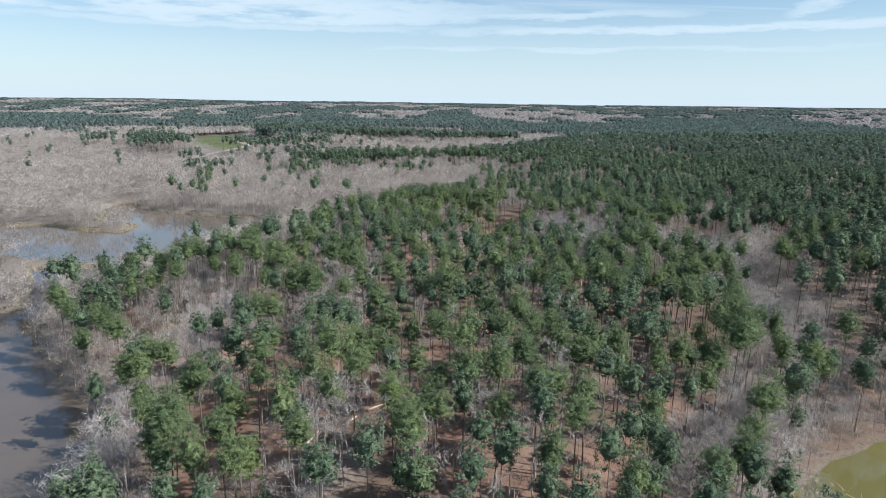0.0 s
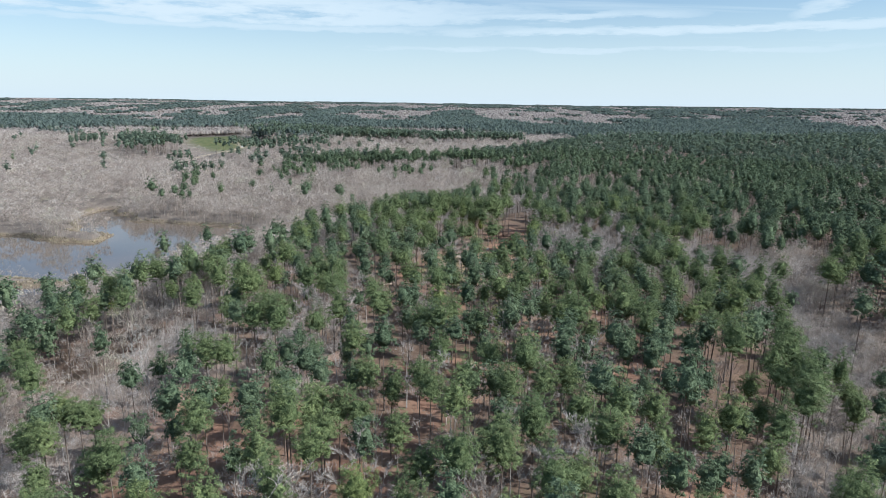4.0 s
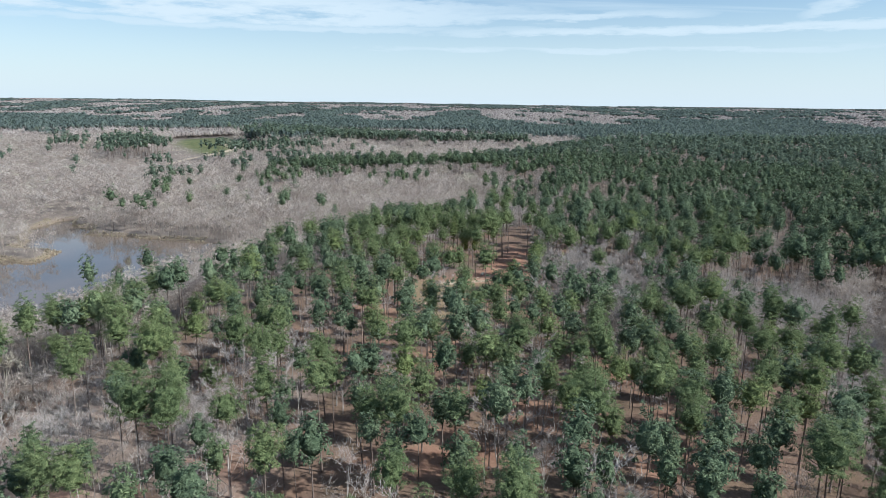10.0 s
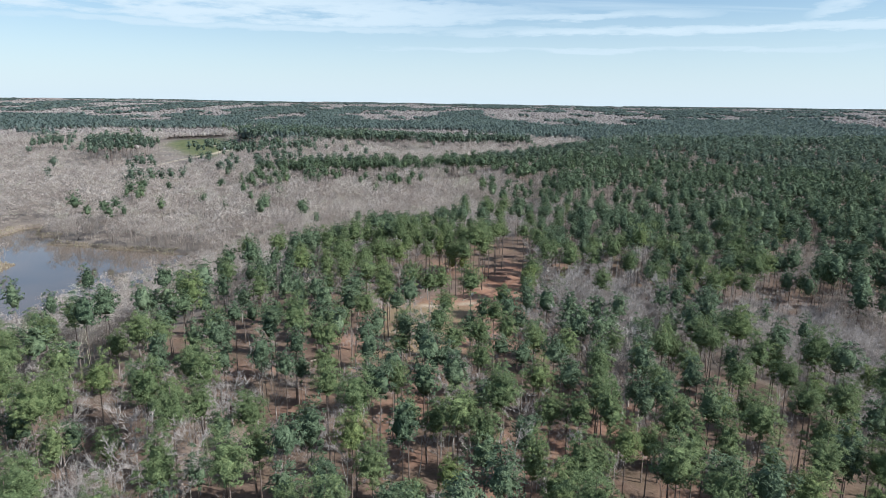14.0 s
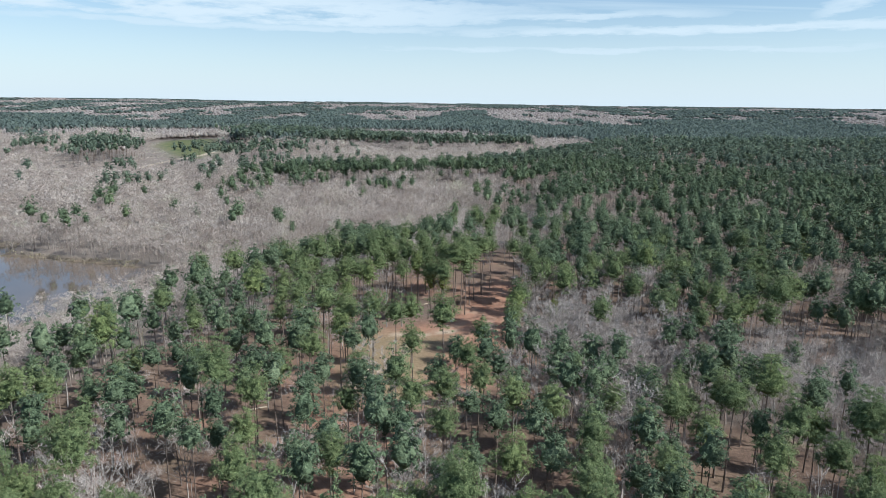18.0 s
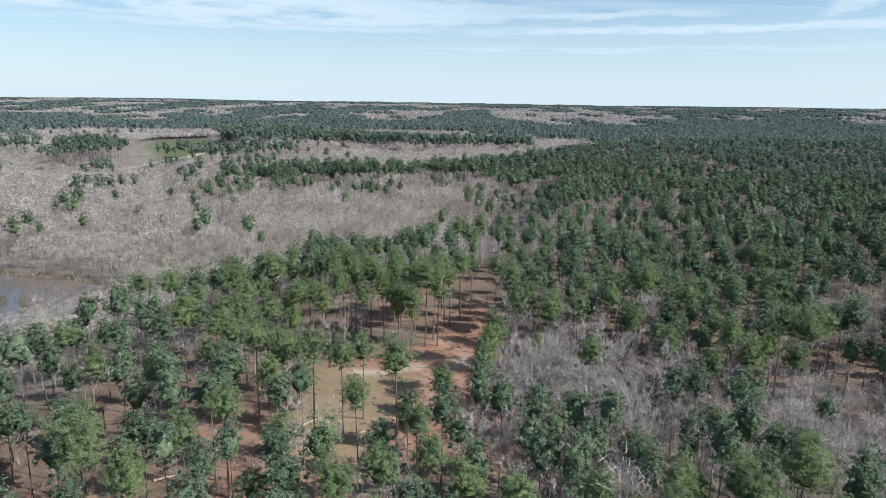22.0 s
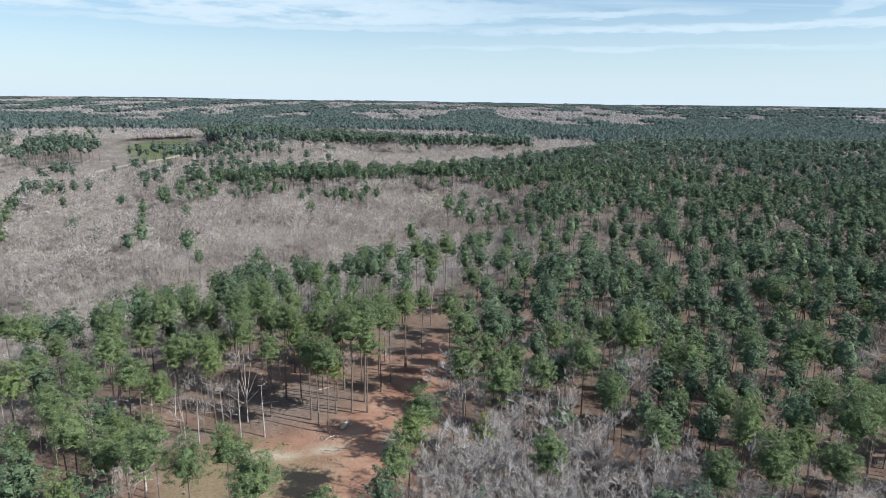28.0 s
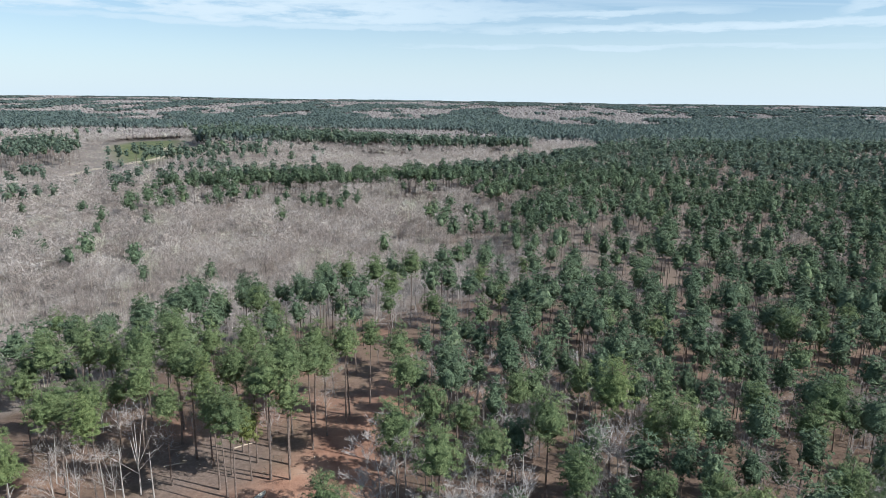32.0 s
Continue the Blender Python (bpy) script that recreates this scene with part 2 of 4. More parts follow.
M_POND = water_material("green-brown pond water", (0.185, 0.165, 0.055), (0.14, 0.122, 0.045))

# ---- the plan ----
LAKE = [(-38, 10), (-48, 55), (-65, 101), (-72, 118), (-82, 132), (-91, 143), (-105, 157), (-118, 173), (-131, 188), (-133, 205), (-126, 222), (-122, 245),
        (-120, 262), (-118, 285), (-115, 303), (-108, 318), (-103, 332), (-94, 348), (-92, 362), (-108, 374), (-131, 380), (-162, 387), (-181, 391), (-186, 402),
        (-202, 412), (-212, 432), (-220, 424), (-219, 400), (-203, 372), (-196, 357), (-172, 353), (-172, 330), (-195, 334), (-215, 345),
        (-300, 345), (-352, 318), (-378, 290), (-205, 276), (-143, 263), (-143, 258), (-172, 255), (-155, 228), (-142, 205), (-152, 192), (-345, 180), (-388, 120), (-372, 30), (-290, -50), (-150, -72), (-60, -40)]
POND = [(62, 30), (58, 70), (65, 103), (73, 111), (85, 119), (97, 125), (122, 131), (150, 126), (182, 110), (198, 78), (186, 40), (150, 14), (100, 6)]
RIDGE = [(-40, -200), (-55, 60), (-70, 112), (-100, 160), (-118, 180), (-112, 198), (-95, 225), (-84, 270), (-64, 306), (-40, 342), (-20, 370),
         (5, 391), (38, 420), (56, 446), (60, 480), (49, 542), (109, 724), (228, 971), (1306, 971), (1500, -200)]
PINES = [(-40, -60), (-56, 70), (-66, 108), (-80, 132), (-100, 160), (-121, 180), (-120, 196), (-96, 210), (-71, 230), (-61, 262), (-59, 290), (-54, 306),
         (-46, 332), (-33, 348), (-20, 372), (5, 393), (36, 416), (58, 440), (64, 473), (34, 494), (32, 525), (58, 544), (39, 590), (-26, 592), (-76, 590), (-110, 574), (-136, 564), (-140, 580), (-113, 602),
         (-78, 619), (-28, 621), (2, 632), (42, 664), (117, 735), (165, 787), (205, 870), (611, 971), (1046, 971), (1200, -60)]
RAVINE = [(36, 88), (58, 84), (74, 128), (94, 150), (118, 186), (127, 215), (138, 245), (146, 256), (124, 266), (112, 268), (98, 266), (80, 269), (68, 279), (52, 290), (37, 285), (36, 243), (58, 242),
          (80, 239), (93, 231), (90, 205), (85, 165), (70, 133), (47, 113)]
CLEARING = [(-3, 246), (26, 244), (32, 262), (36, 285), (39, 305), (41, 330), (35, 345), (29, 322), (22, 306), (12, 297), (-4, 286)]
# trunks of the thinned stand, row by row
STAND_ROW_A = [(-63, 117), (-57, 110), (-53, 103), (-48, 110), (-47, 94), (-43, 90), (-42, 85), (-36, 116), (-36, 83), (-35, 111), (-34, 96),
               (-34, 89), (-29, 79), (-29, 85), (-25, 94), (-23, 106), (-21, 85), (-21, 114), (-19, 100), (-16, 114), (-16, 106), (-8, 98), (-6,
               90), (-5, 117), (-4, 86), (-2, 97), (-1, 92), (-1, 104), (4, 102), (9, 94), (9, 113), (10, 106), (15, 80), (16, 97), (16, 113),
               (19, 101), (21, 89), (24, 96), (25, 74), (25, 109), (34, 112), (36, 99), (40, 81), (47, 87), (52, 97), (57, 103), (62, 110)]
STAND_ROW_B = [(-96, 156), (-93, 160), (-71, 161), (-63, 127), (-58, 124), (-43, 141), (-39, 158), (-38, 133), (-34, 157), (-26, 160), (-19,
               120), (-16, 146), (-15, 123), (-11, 133), (-11, 120), (-7, 130), (-3, 161), (-2, 133), (0, 127), (1, 159), (2, 144), (4, 120), (6,
               133), (11, 140), (13, 125), (17, 136), (19, 128), (23, 118), (24, 131), (30, 119), (31, 159), (36, 121), (44, 119), (46, 159),
               (49, 123), (59, 145), (60, 140), (61, 161), (65, 142), (71, 150), (71, 142), (77, 123), (78, 135), (80, 140), (81, 126), (81,
               147), (99, 146)]
STAND_ROW_C = [(-119, 187), (-109, 170), (-88, 170), (-76, 162), (-63, 168), (-59, 174), (-51, 176), (-47, 181), (-42, 177), (-36, 162), (-36,
               181), (-28, 176), (-26, 181), (-22, 169), (-16, 186), (-13, 168), (-13, 179), (0, 186), (0, 181), (4, 174), (10, 170), (13, 187),
               (15, 175), (16, 183), (20, 181), (26, 175), (28, 166), (32, 171), (35, 175), (35, 163), (40, 180), (44, 182), (44, 170), (48,
               165), (49, 186), (50, 180), (55, 180), (58, 167), (58, 175), (60, 182), (64, 173), (67, 165), (69, 181), (71, 172), (75, 185),
               (78, 178), (114, 180)]
STAND_ROW_D = [(-113, 204), (-103, 201), (-99, 188), (-88, 191), (-84, 210), (-83, 189), (-76, 208), (-64, 200), (-57, 188), (-55, 195), (-55,
               200), (-48, 188), (-46, 210), (-44, 193), (-34, 189), (-32, 201), (-30, 189), (-28, 196), (-25, 189), (-9, 207), (-8, 188), (-6,
               195), (5, 202), (18, 192), (20, 211), (22, 195), (23, 190), (30, 200), (30, 190), (35, 188), (40, 198), (40, 193), (40, 188), (42,
               207), (51, 199), (59, 194), (60, 211), (64, 194), (65, 201), (72, 192), (73, 211), (74, 202), (76, 197), (78, 192), (90, 201),
               (117, 208), (127, 188)]
STAND_ROW_E = [(-100, 251), (-95, 258), (-85, 237), (-82, 221), (-68, 226), (-65, 212), (-52, 214), (-47, 261), (-46, 235), (-44, 215), (-41,
               236), (-35, 252), (-18, 219), (-14, 257), (-11, 217), (-11, 233), (-9, 260), (-6, 236), (-3, 258), (-3, 249), (3, 234), (3, 255),
               (4, 220), (8, 257), (13, 245), (15, 218), (19, 251), (20, 222), (24, 234), (26, 227), (27, 250), (32, 220), (37, 216), (47, 220),
               (51, 213), (56, 215), (58, 221), (62, 225), (66, 217), (66, 221), (73, 220), (77, 212), (95, 212), (103, 213), (137, 230), (142,
               226), (148, 222)]
STAND_ROW_F = [(-92, 271), (-33, 287), (-31, 277), (-25, 286), (-23, 275), (-21, 289), (-20, 264), (-17, 276), (-16, 268), (-15, 287), (-13,
               280), (-10, 291), (-7, 279), (-5, 265), (-4, 271), (-3, 291), (6, 286), (8, 292), (11, 262), (14, 288), (15, 296), (19, 293), (25,
               288), (34, 261), (35, 269), (37, 273), (43, 289), (49, 283), (55, 264), (56, 286), (64, 292), (67, 282), (71, 271), (77, 262),
               (77, 282), (83, 279), (83, 293), (84, 272), (85, 263), (88, 280), (90, 269), (94, 265), (98, 270), (98, 279), (99, 284), (103,
               273), (107, 283)]
STAND_ROW_G = [(-59, 313), (-44, 299), (-36, 296), (-22, 303), (-20, 307), (-17, 313), (-15, 319), (-9, 325), (-7, 304), (-5, 309), (-1, 315),
               (1, 350), (7, 344), (9, 378), (13, 308), (17, 310), (18, 372), (20, 314), (23, 319), (27, 365), (29, 319), (32, 357), (32, 328),
               (35, 375), (39, 320), (42, 306), (44, 343), (47, 301), (52, 298), (53, 375), (59, 364), (60, 304), (67, 397), (71, 309), (75,
               300), (80, 297), (86, 307), (90, 335), (96, 301), (102, 297), (106, 299), (118, 339), (126, 340), (135, 347), (136, 332), (150,
               361)]
STAND_ROW_H = [(57, 121), (63, 127), (67, 132), (71, 137), (58, 130), (52, 115), (64, 136), (70, 145), (75, 154), (78, 163), (82, 172), (84, 181), (84, 190),
               (84, 200), (83, 209), (102, 215), (113, 206), (119, 211), (126, 217), (123, 224), (133, 224), (131, 232), (138, 233), (142, 229), (149, 238),
               (156, 245), (144, 240), (-60, 130), (-60, 118), (-45, 109), (-52, 104), (-44, 141), (-40, 142), (-18, 124)]
STAND_ROW_I = [(4.9, 298.2), (5.8, 305.4), (13, 297.8), (17.4, 293.4), (20.5, 300.4), (23.6, 300.6), (22.3, 304.8), (26.4, 314.4), (28.9, 322.7), (-7.6, 298.6),
               (-10.5, 294.6), (-14.4, 299.9), (-2, 303), (1, 310), (9.6, 303.2), (9, 312.5), (16.6, 305), (-11.9, 312), (4, 318), (11, 320), (-4.2, 320),
               (-28, 302), (-26, 310), (-24, 296), (25, 309.8), (16, 322)]
STAND_ROW_J = [(-106, 181), (-85, 141), (-83, 147), (-74, 136), (-107, 194), (-99, 188), (-96, 191), (-85, 176), (-87, 188), (-77, 176), (-82, 196),
               (-80, 204), (-70, 189), (-75, 212), (-62, 183), (-65, 213), (-77, 164), (-86, 170), (-100, 158)]
STAND = STAND_ROW_A + STAND_ROW_B + STAND_ROW_C + STAND_ROW_D + STAND_ROW_E + STAND_ROW_F + STAND_ROW_G + STAND_ROW_H + STAND_ROW_I + STAND_ROW_J
# x, y, radius of leafless patches within the stand
BARE_PATCHES = [(150, 318, 13), (205, 346, 18), (232, 350, 14), (128, 302, 11), (118, 240, 9), (-66, 143, 13), (-68, 184, 9), (-61, 165, 17), (-29, 166, 9), (12, 106, 9), (-19, 100, 8), (-26, 199, 8), (-62, 187, 9), (-74, 164, 15), (-76, 150, 11), (-33, 172, 12), (12, 240, 6), (-8, 289, 3), (129, 321, 9), (102, 150, 12), (118, 180, 14)]
TRACK = [(-2, 283.5), (9.2, 285), (16.8, 286.7), (21, 288.5)]
FIELD_TRACK = [(-262, 672), (-255, 717), (-248, 765), (-249, 811), (-264, 840), (-279, 857)]
STRIP = [(-71, 713), (8, 857), (81, 1006), (165, 1053), (190, 941), (66, 767), (11, 744)]
DARK_BLOCK = [(-277, 868), (-183, 850), (-150, 905), (-165, 1000), (-260, 1000)]
BURNT = [(5, 293), (17, 297), (18, 309), (7, 314), (-3, 306)]
# unbroken pine belts across the valley
BELTS = [[(-136, 562), (-110, 572), (-76, 588), (-26, 590), (18, 604), (60, 638), (117, 694), (165, 742),
          (165, 787), (117, 735), (42, 664), (2, 632), (-28, 622), (-78, 620), (-113, 603), (-140, 582)],
         [(-160, 850), (-80, 870), (-10, 845), (60, 850), (103, 868), (103, 892), (60, 885), (-10, 890), (-80, 935), (-155, 915)]]
# x, y and half widths of pine groups standing in the leafless flood plain
PINE_ISLES = [(-198, 534, 20, 14), (-398, 737, 17, 27), (-316, 709, 27, 48), (-116, 527, 12, 22), (-160, 580, 11, 10), (-127, 641, 37, 12), (-83, 547, 15, 28),
              (-176, 463, 6, 8), (-37, 531, 27, 9), (43, 502, 13, 30), (-238, 599, 12, 16), (-222, 930, 50, 75)]
FIELD = [(-374, 967), (-303, 950), (-272, 870), (-232, 848), (-243, 800), (-236, 742), (-262, 745), (-338, 859)]


def inside_distance(poly, x, y):
    """Signed distance to a closed outline: negative within."""
    x, y = np.asarray(x, float), np.asarray(y, float)
    best = np.full(x.shape, 1e18)
    odd = np.zeros(x.shape, bool)
    for (ax, ay), (bx, by) in zip(poly, poly[1:] + poly[:1]):
        ex, ey = bx - ax, by - ay
        k = np.clip(((x - ax) * ex + (y - ay) * ey) / (ex * ex + ey * ey), 0, 1)
        best = np.minimum(best, (x - ax - k * ex) ** 2 + (y - ay - k * ey) ** 2)
        if ay != by:
            odd ^= ((ay > y) != (by > y)) & (x < (bx - ax) * (y - ay) / (by - ay) + ax)
    return np.where(odd, -1, 1) * np.sqrt(best)


def near_line(line, x, y):
    """Distance to an open line."""
    best = np.full(np.shape(x), 1e18)
    for (ax, ay), (bx, by) in zip(line, line[1:]):
        ex, ey = bx - ax, by - ay
        k = np.clip(((x - ax) * ex + (y - ay) * ey) / (ex * ex + ey * ey), 0, 1)
        best = np.minimum(best, (x - ax - k * ex) ** 2 + (y - ay - k * ey) ** 2)
    return np.sqrt(best)


def wave(x, y, size, seed=0):
    """Smooth random field, about -1 to 1, with lumps of that size."""
    x, y = np.asarray(x, float) / size + seed * 17.31, np.asarray(y, float) / size + seed * 7.77
    ix, iy = np.floor(x), np.floor(y)
    fx, fy = x - ix, y - iy
    fx, fy = fx * fx * (3 - 2 * fx), fy * fy * (3 - 2 * fy)

    def rnd(a, b):
        s = np.sin(a * 127.1 + b * 311.7 + seed * 74.7) * 43758.5453
        return (s - np.floor(s)) * 2 - 1
    return (rnd(ix, iy) * (1 - fx) + rnd(ix + 1, iy) * fx) * (1 - fy) + (rnd(ix, iy + 1) * (1 - fx) + rnd(ix + 1, iy + 1) * fx) * fy


def step(a, b, v):
    k = np.clip((v - a) / (b - a), 0, 1)
    return k * k * (3 - 2 * k)


def water_distance(x, y):
    ragged = 1.6 * wave(x, y, 9, 1) + 0.8 * wave(x, y, 3.5, 2)
    return np.minimum(inside_distance(LAKE, x, y), inside_distance(POND, x, y)) + ragged


def height(x, y):
    x, y = np.asarray(x, float), np.asarray(y, float)
    w = water_distance(x, y)
    ridge = step(4, -34, inside_distance(RIDGE, x, y)) * step(2, 45, w)
    low = 1.4 + 0.35 * wave(x, y, 14, 3) + 0.8 * wave(x, y, 60, 4)
    up = 6.6 + 0.9 * wave(x, y, 70, 5) + 0.25 * wave(x, y, 11, 6)
    up = up - 2.2 * step(6, -10, inside_distance(RAVINE, x, y))
    z = low + ridge * up
    z = np.where(w < 6, np.minimum(z, np.where(w > 0, 0.1 + 0.55 * w, np.maximum(0.1 + 0.45 * w, -2.0))), z)
    far = np.hypot(x - 20, y - 100)
    rise = step(1300, 4700, far)
    hills = 9 * wave(x, y, 900, 7) + 5 * wave(x, y, 380, 8)
    # the valley's far side climbs; a low swell carries the green field
    z = z + (12 - 5 * ridge) * step(430, 820, y) + 5 * step(815, 885, y) * np.exp(-((x + 280) / 110) ** 2) * step(1300, 1000, y)
    return z + rise * 47 + step(900, 2200, far) * hills * 0.9 + step(500, 1100, far) * 1.2 * wave(x, y, 240, 9)


def axis(lo, a, b, hi, pitch):
    mid = list(np.arange(a, b + 0.1, pitch))
    right, left = [], []
    v, s = b, pitch
    while v < hi:
        s *= 1.09
        v += s
        right.append(min(v, hi))
    v, s = a, pitch
    while v > lo:
        s *= 1.09
        v -= s
        left.append(max(v, lo))
    return np.array(left[::-1] + mid + right)


def link_mesh(name, verts, faces, mats, which=None, smooth=False, tint=None):
    """One object from arrays of corners and triangles or quads."""
    me = bpy.data.meshes.new(name)
    n = faces.shape[1]
    me.vertices.add(len(verts))
    me.vertices.foreach_set("co", np.ascontiguousarray(verts, np.float32).ravel())
    me.loops.add(faces.size)
    me.loops.foreach_set("vertex_index", np.ascontiguousarray(faces, np.int32).ravel())
    me.polygons.add(len(faces))
    me.polygons.foreach_set("loop_start", np.arange(0, faces.size, n, dtype=np.int32))
    for m in mats:
        me.materials.append(m)
    if which is not None:
        me.polygons.foreach_set("material_index", np.ascontiguousarray(which, np.int32))
    me.polygons.foreach_set("use_smooth", np.full(len(faces), smooth))
    if tint is not None:
        a = me.attributes.new("tint", "FLOAT", "FACE")
        a.data.foreach_set("value", np.ascontiguousarray(tint, np.float32))
    me.update(calc_edges=True)
    return me


def leafless_patch(x, y):
    c = step(0.0, 0.36, wave(x, y, 26, 22) * 0.7 + wave(x * 0.7, y, 75, 23) * 0.55) * step(360, 420, y) * (1 - 0.55 * step(60, 120, x))
    for px, py, pr in BARE_PATCHES:
        c = np.maximum(c, step(pr + 2, pr - 3, np.hypot(x - px, y - py)))
    return c


def build_ground():
    xs, ys = axis(-4850, -250, 210, 4850, 2.5), axis(-1500, 60, 450, 4850, 2.5)
    # closer rows where the far field and its track lie
    xs, ys = np.union1d(xs, np.arange(-390, -226, 5.0)), np.union1d(ys, np.arange(660, 975, 5.0))
    X, Y = np.meshgrid(xs, ys)
    Z = height(X, Y)
    nx, ny = len(xs), len(ys)
    k = np.arange(nx * ny).reshape(ny, nx)
    quads = np.stack([k[:-1, :-1], k[:-1, 1:], k[1:, 1:], k[1:, :-1]], -1).reshape(-1, 4)
    me = link_mesh("ground", np.stack([X, Y, Z], -1).reshape(-1, 3), quads, [M_GROUND], smooth=True)
    x, y = X.ravel(), Y.ravel()
    w = water_distance(x, y)
    j = 2.5 * wave(x, y, 6, 11)
    far = np.hypot(x, y)
    clear = inside_distance(CLEARING, x, y)
    masks = {
        "litter": 0.75 * leafless_patch(x, y) * step(372, 345, y) * step(40, 20, x),
        "pine_floor": step(5, -8, inside_distance(PINES, x, y) + 2 * j) * (1 - 0.75 * step(6, -6, inside_distance(RAVINE, x, y) + j)) * (1 - 0.45 * step(370, 460, y)),
        "clay": np.maximum(step(4, -5, clear + j), 0.62 * step(0.0, 0.45, 0.6 * wave(x, y, 22, 12) + 0.6 * wave(x, y, 9, 13)) * step(10, -20, inside_distance(PINES, x, y)) * step(420, 360, y) * step(70, 45, x)),
        "dry_grass": np.maximum(0.85 * step(-5, 3, -clear + 1.5 * j) * step(292, 280, y) * step(24, 12, x + 1.5 * j), 0.8 * step(4, 1, w) * step(250, 262, y) * step(395, 380, y) * step(-120, -140, x)),
        "green_field": step(15, -15, inside_distance(FIELD, x, y)),
        "shore": step(1.5, 0.2, w),
        "sand": np.maximum(step(1.3, 0.5, near_line(TRACK, x, y) + 0.25 * j), 0.9 * step(5, 2, near_line(FIELD_TRACK, x, y))),
        "gravel": step(3.2, 1.2, np.hypot((x - 29.5) / 1.0, (y - 291.5) / 1.5) + 0.3 * j),
        "ash": 0.65 * step(6, -4, inside_distance(BURNT, x, y) + 1.2 * j),
    }
    for name, v in masks.items():
        a = me.attributes.new(name, "FLOAT", "POINT")
        a.data.foreach_set("value", v.astype(np.float32))
    tagged(new("ground", me), "rolling forest floor of red clay, pine straw and leaf litter", "ground", kind="structure")


build_ground()


def sheet(name, x0, y0, x1, y1, mat, label):
    v = np.array([(x0, y0, 0), (x1, y0, 0), (x1, y1, 0), (x0, y1, 0)], float)
    ob = new(name, link_mesh(name, v, np.array([[0, 1, 2, 3]]), [mat]))
    tagged(ob, label, "water", kind="structure")


sheet("water", -405, -85, -30, 445, M_LAKE, "still muddy brown lake water reflecting the pale sky")
sheet("water", 50, -5, 210, 140, M_POND, "shallow green-brown pond water beside the wood")
# ---- trees ----


def tube(path, radii, sides):
    """Corners and triangles of a tapered round limb along a path."""
    path = np.asarray(path, float)
    V, F = [], []
    for k, p in enumerate(path):
        d = path[min(k + 1, len(path) - 1)] - path[max(k - 1, 0)]
        d = d / (np.linalg.norm(d) + 1e-9)
        a = np.cross(d, (0.3, 0.9, 0.1) if abs(d[2]) > 0.8 else (0, 0, 1))
        a /= np.linalg.norm(a)
        b = np.cross(d, a)
        for s in range(sides):
            w = 2 * math.pi * s / sides
            V.append(p + radii[k] * (a * math.cos(w) + b * math.sin(w)))
    for k in range(len(path) - 1):
        for s in range(sides):
            i, j = k * sides + s, k * sides + (s + 1) % sides
            F += [(i, j, j + sides), (i, j + sides, i + sides)]
    return np.array(V), np.array(F)


def joined(pieces):
    V, F, n = [], [], 0
    for v, f in pieces:
        V.append(v)
        F.append(f + n)
        n += len(v)
    return np.concatenate(V), np.concatenate(F)


def unit(rng, n):
    v = rng.normal(size=(n, 3))
    return v / np.linalg.norm(v, axis=1, keepdims=True)


def sprays(rng, centres, size, each, width, heart, leaf, loose=0.4):
    """Needle sprays: small slim triangles over the upper shell of each rounded clump of a crown."""
    c = np.repeat(centres, each, 0)
    r = np.repeat(size, each)[:, None]
    u = unit(rng, len(c))
    u[:, 2] = np.where(u[:, 2] < -0.35, -u[:, 2], u[:, 2])
    p = c + u * r * rng.uniform(0.3, 1.12, (len(c), 1)) * (1, 1, 0.8)
    out = p - np.asarray(heart)
    out /= np.linalg.norm(out, axis=1, keepdims=True) + 1e-6
    n = 0.35 * u + 0.9 * out + loose * rng.normal(size=(len(c), 3)) + (0, 0, 0.1)
    d = np.cross(n, unit(rng, len(c)))
    d /= np.linalg.norm(d, axis=1, keepdims=True) + 1e-6
    s = np.cross(n, d)
    s /= np.linalg.norm(s, axis=1, keepdims=True) + 1e-6
    l = leaf * rng.uniform(0.6, 1.3, (len(c), 1))
    a, b = p + d * l, p - d * l * 0.5
    V = np.stack([a, b + s * l * width, b - s * l * width], 1).reshape(-1, 3)
    return V, np.arange(len(V)).reshape(-1, 3)


OCTA = np.array([(1, 0, 0), (-1, 0, 0), (0, 1, 0), (0, -1, 0), (0, 0, 1), (0, 0, -1)], float)
OCTA_FACES = np.array([(0, 2, 4), (2, 1, 4), (1, 3, 4), (3, 0, 4), (2, 0, 5), (1, 2, 5), (3, 1, 5), (0, 3, 5)])


def hearts(rng, centres, sizes):
    """The dense, uneven inner mass of each clump of a crown."""
    base, tris = OCTA, OCTA_FACES
    V, F = [], []
    for k, (c, r) in enumerate(zip(centres, sizes)):
        t = rng.uniform(0, 6.28)
        turn = np.array([(math.cos(t), -math.sin(t), 0), (math.sin(t), math.cos(t), 0), (0, 0, 1)])
        V.append(c + base @ turn.T * r * rng.uniform(0.7, 1.25, (len(base), 1)) * (1, 1, 0.75))
        F.append(tris + k * len(base))
    return np.concatenate(V), np.concatenate(F)


def ball(rounds):
    bm = bmesh.new()
    bmesh.ops.create_icosphere(bm, subdivisions=rounds, radius=1)
    bm.verts.index_update()
    v = np.array([w.co[:] for w in bm.verts])
    f = np.array([[w.index for w in k.verts] for k in bm.faces])
    bm.free()
    return v, f


BALLS = {k: ball(k) for k in (1, 2)}


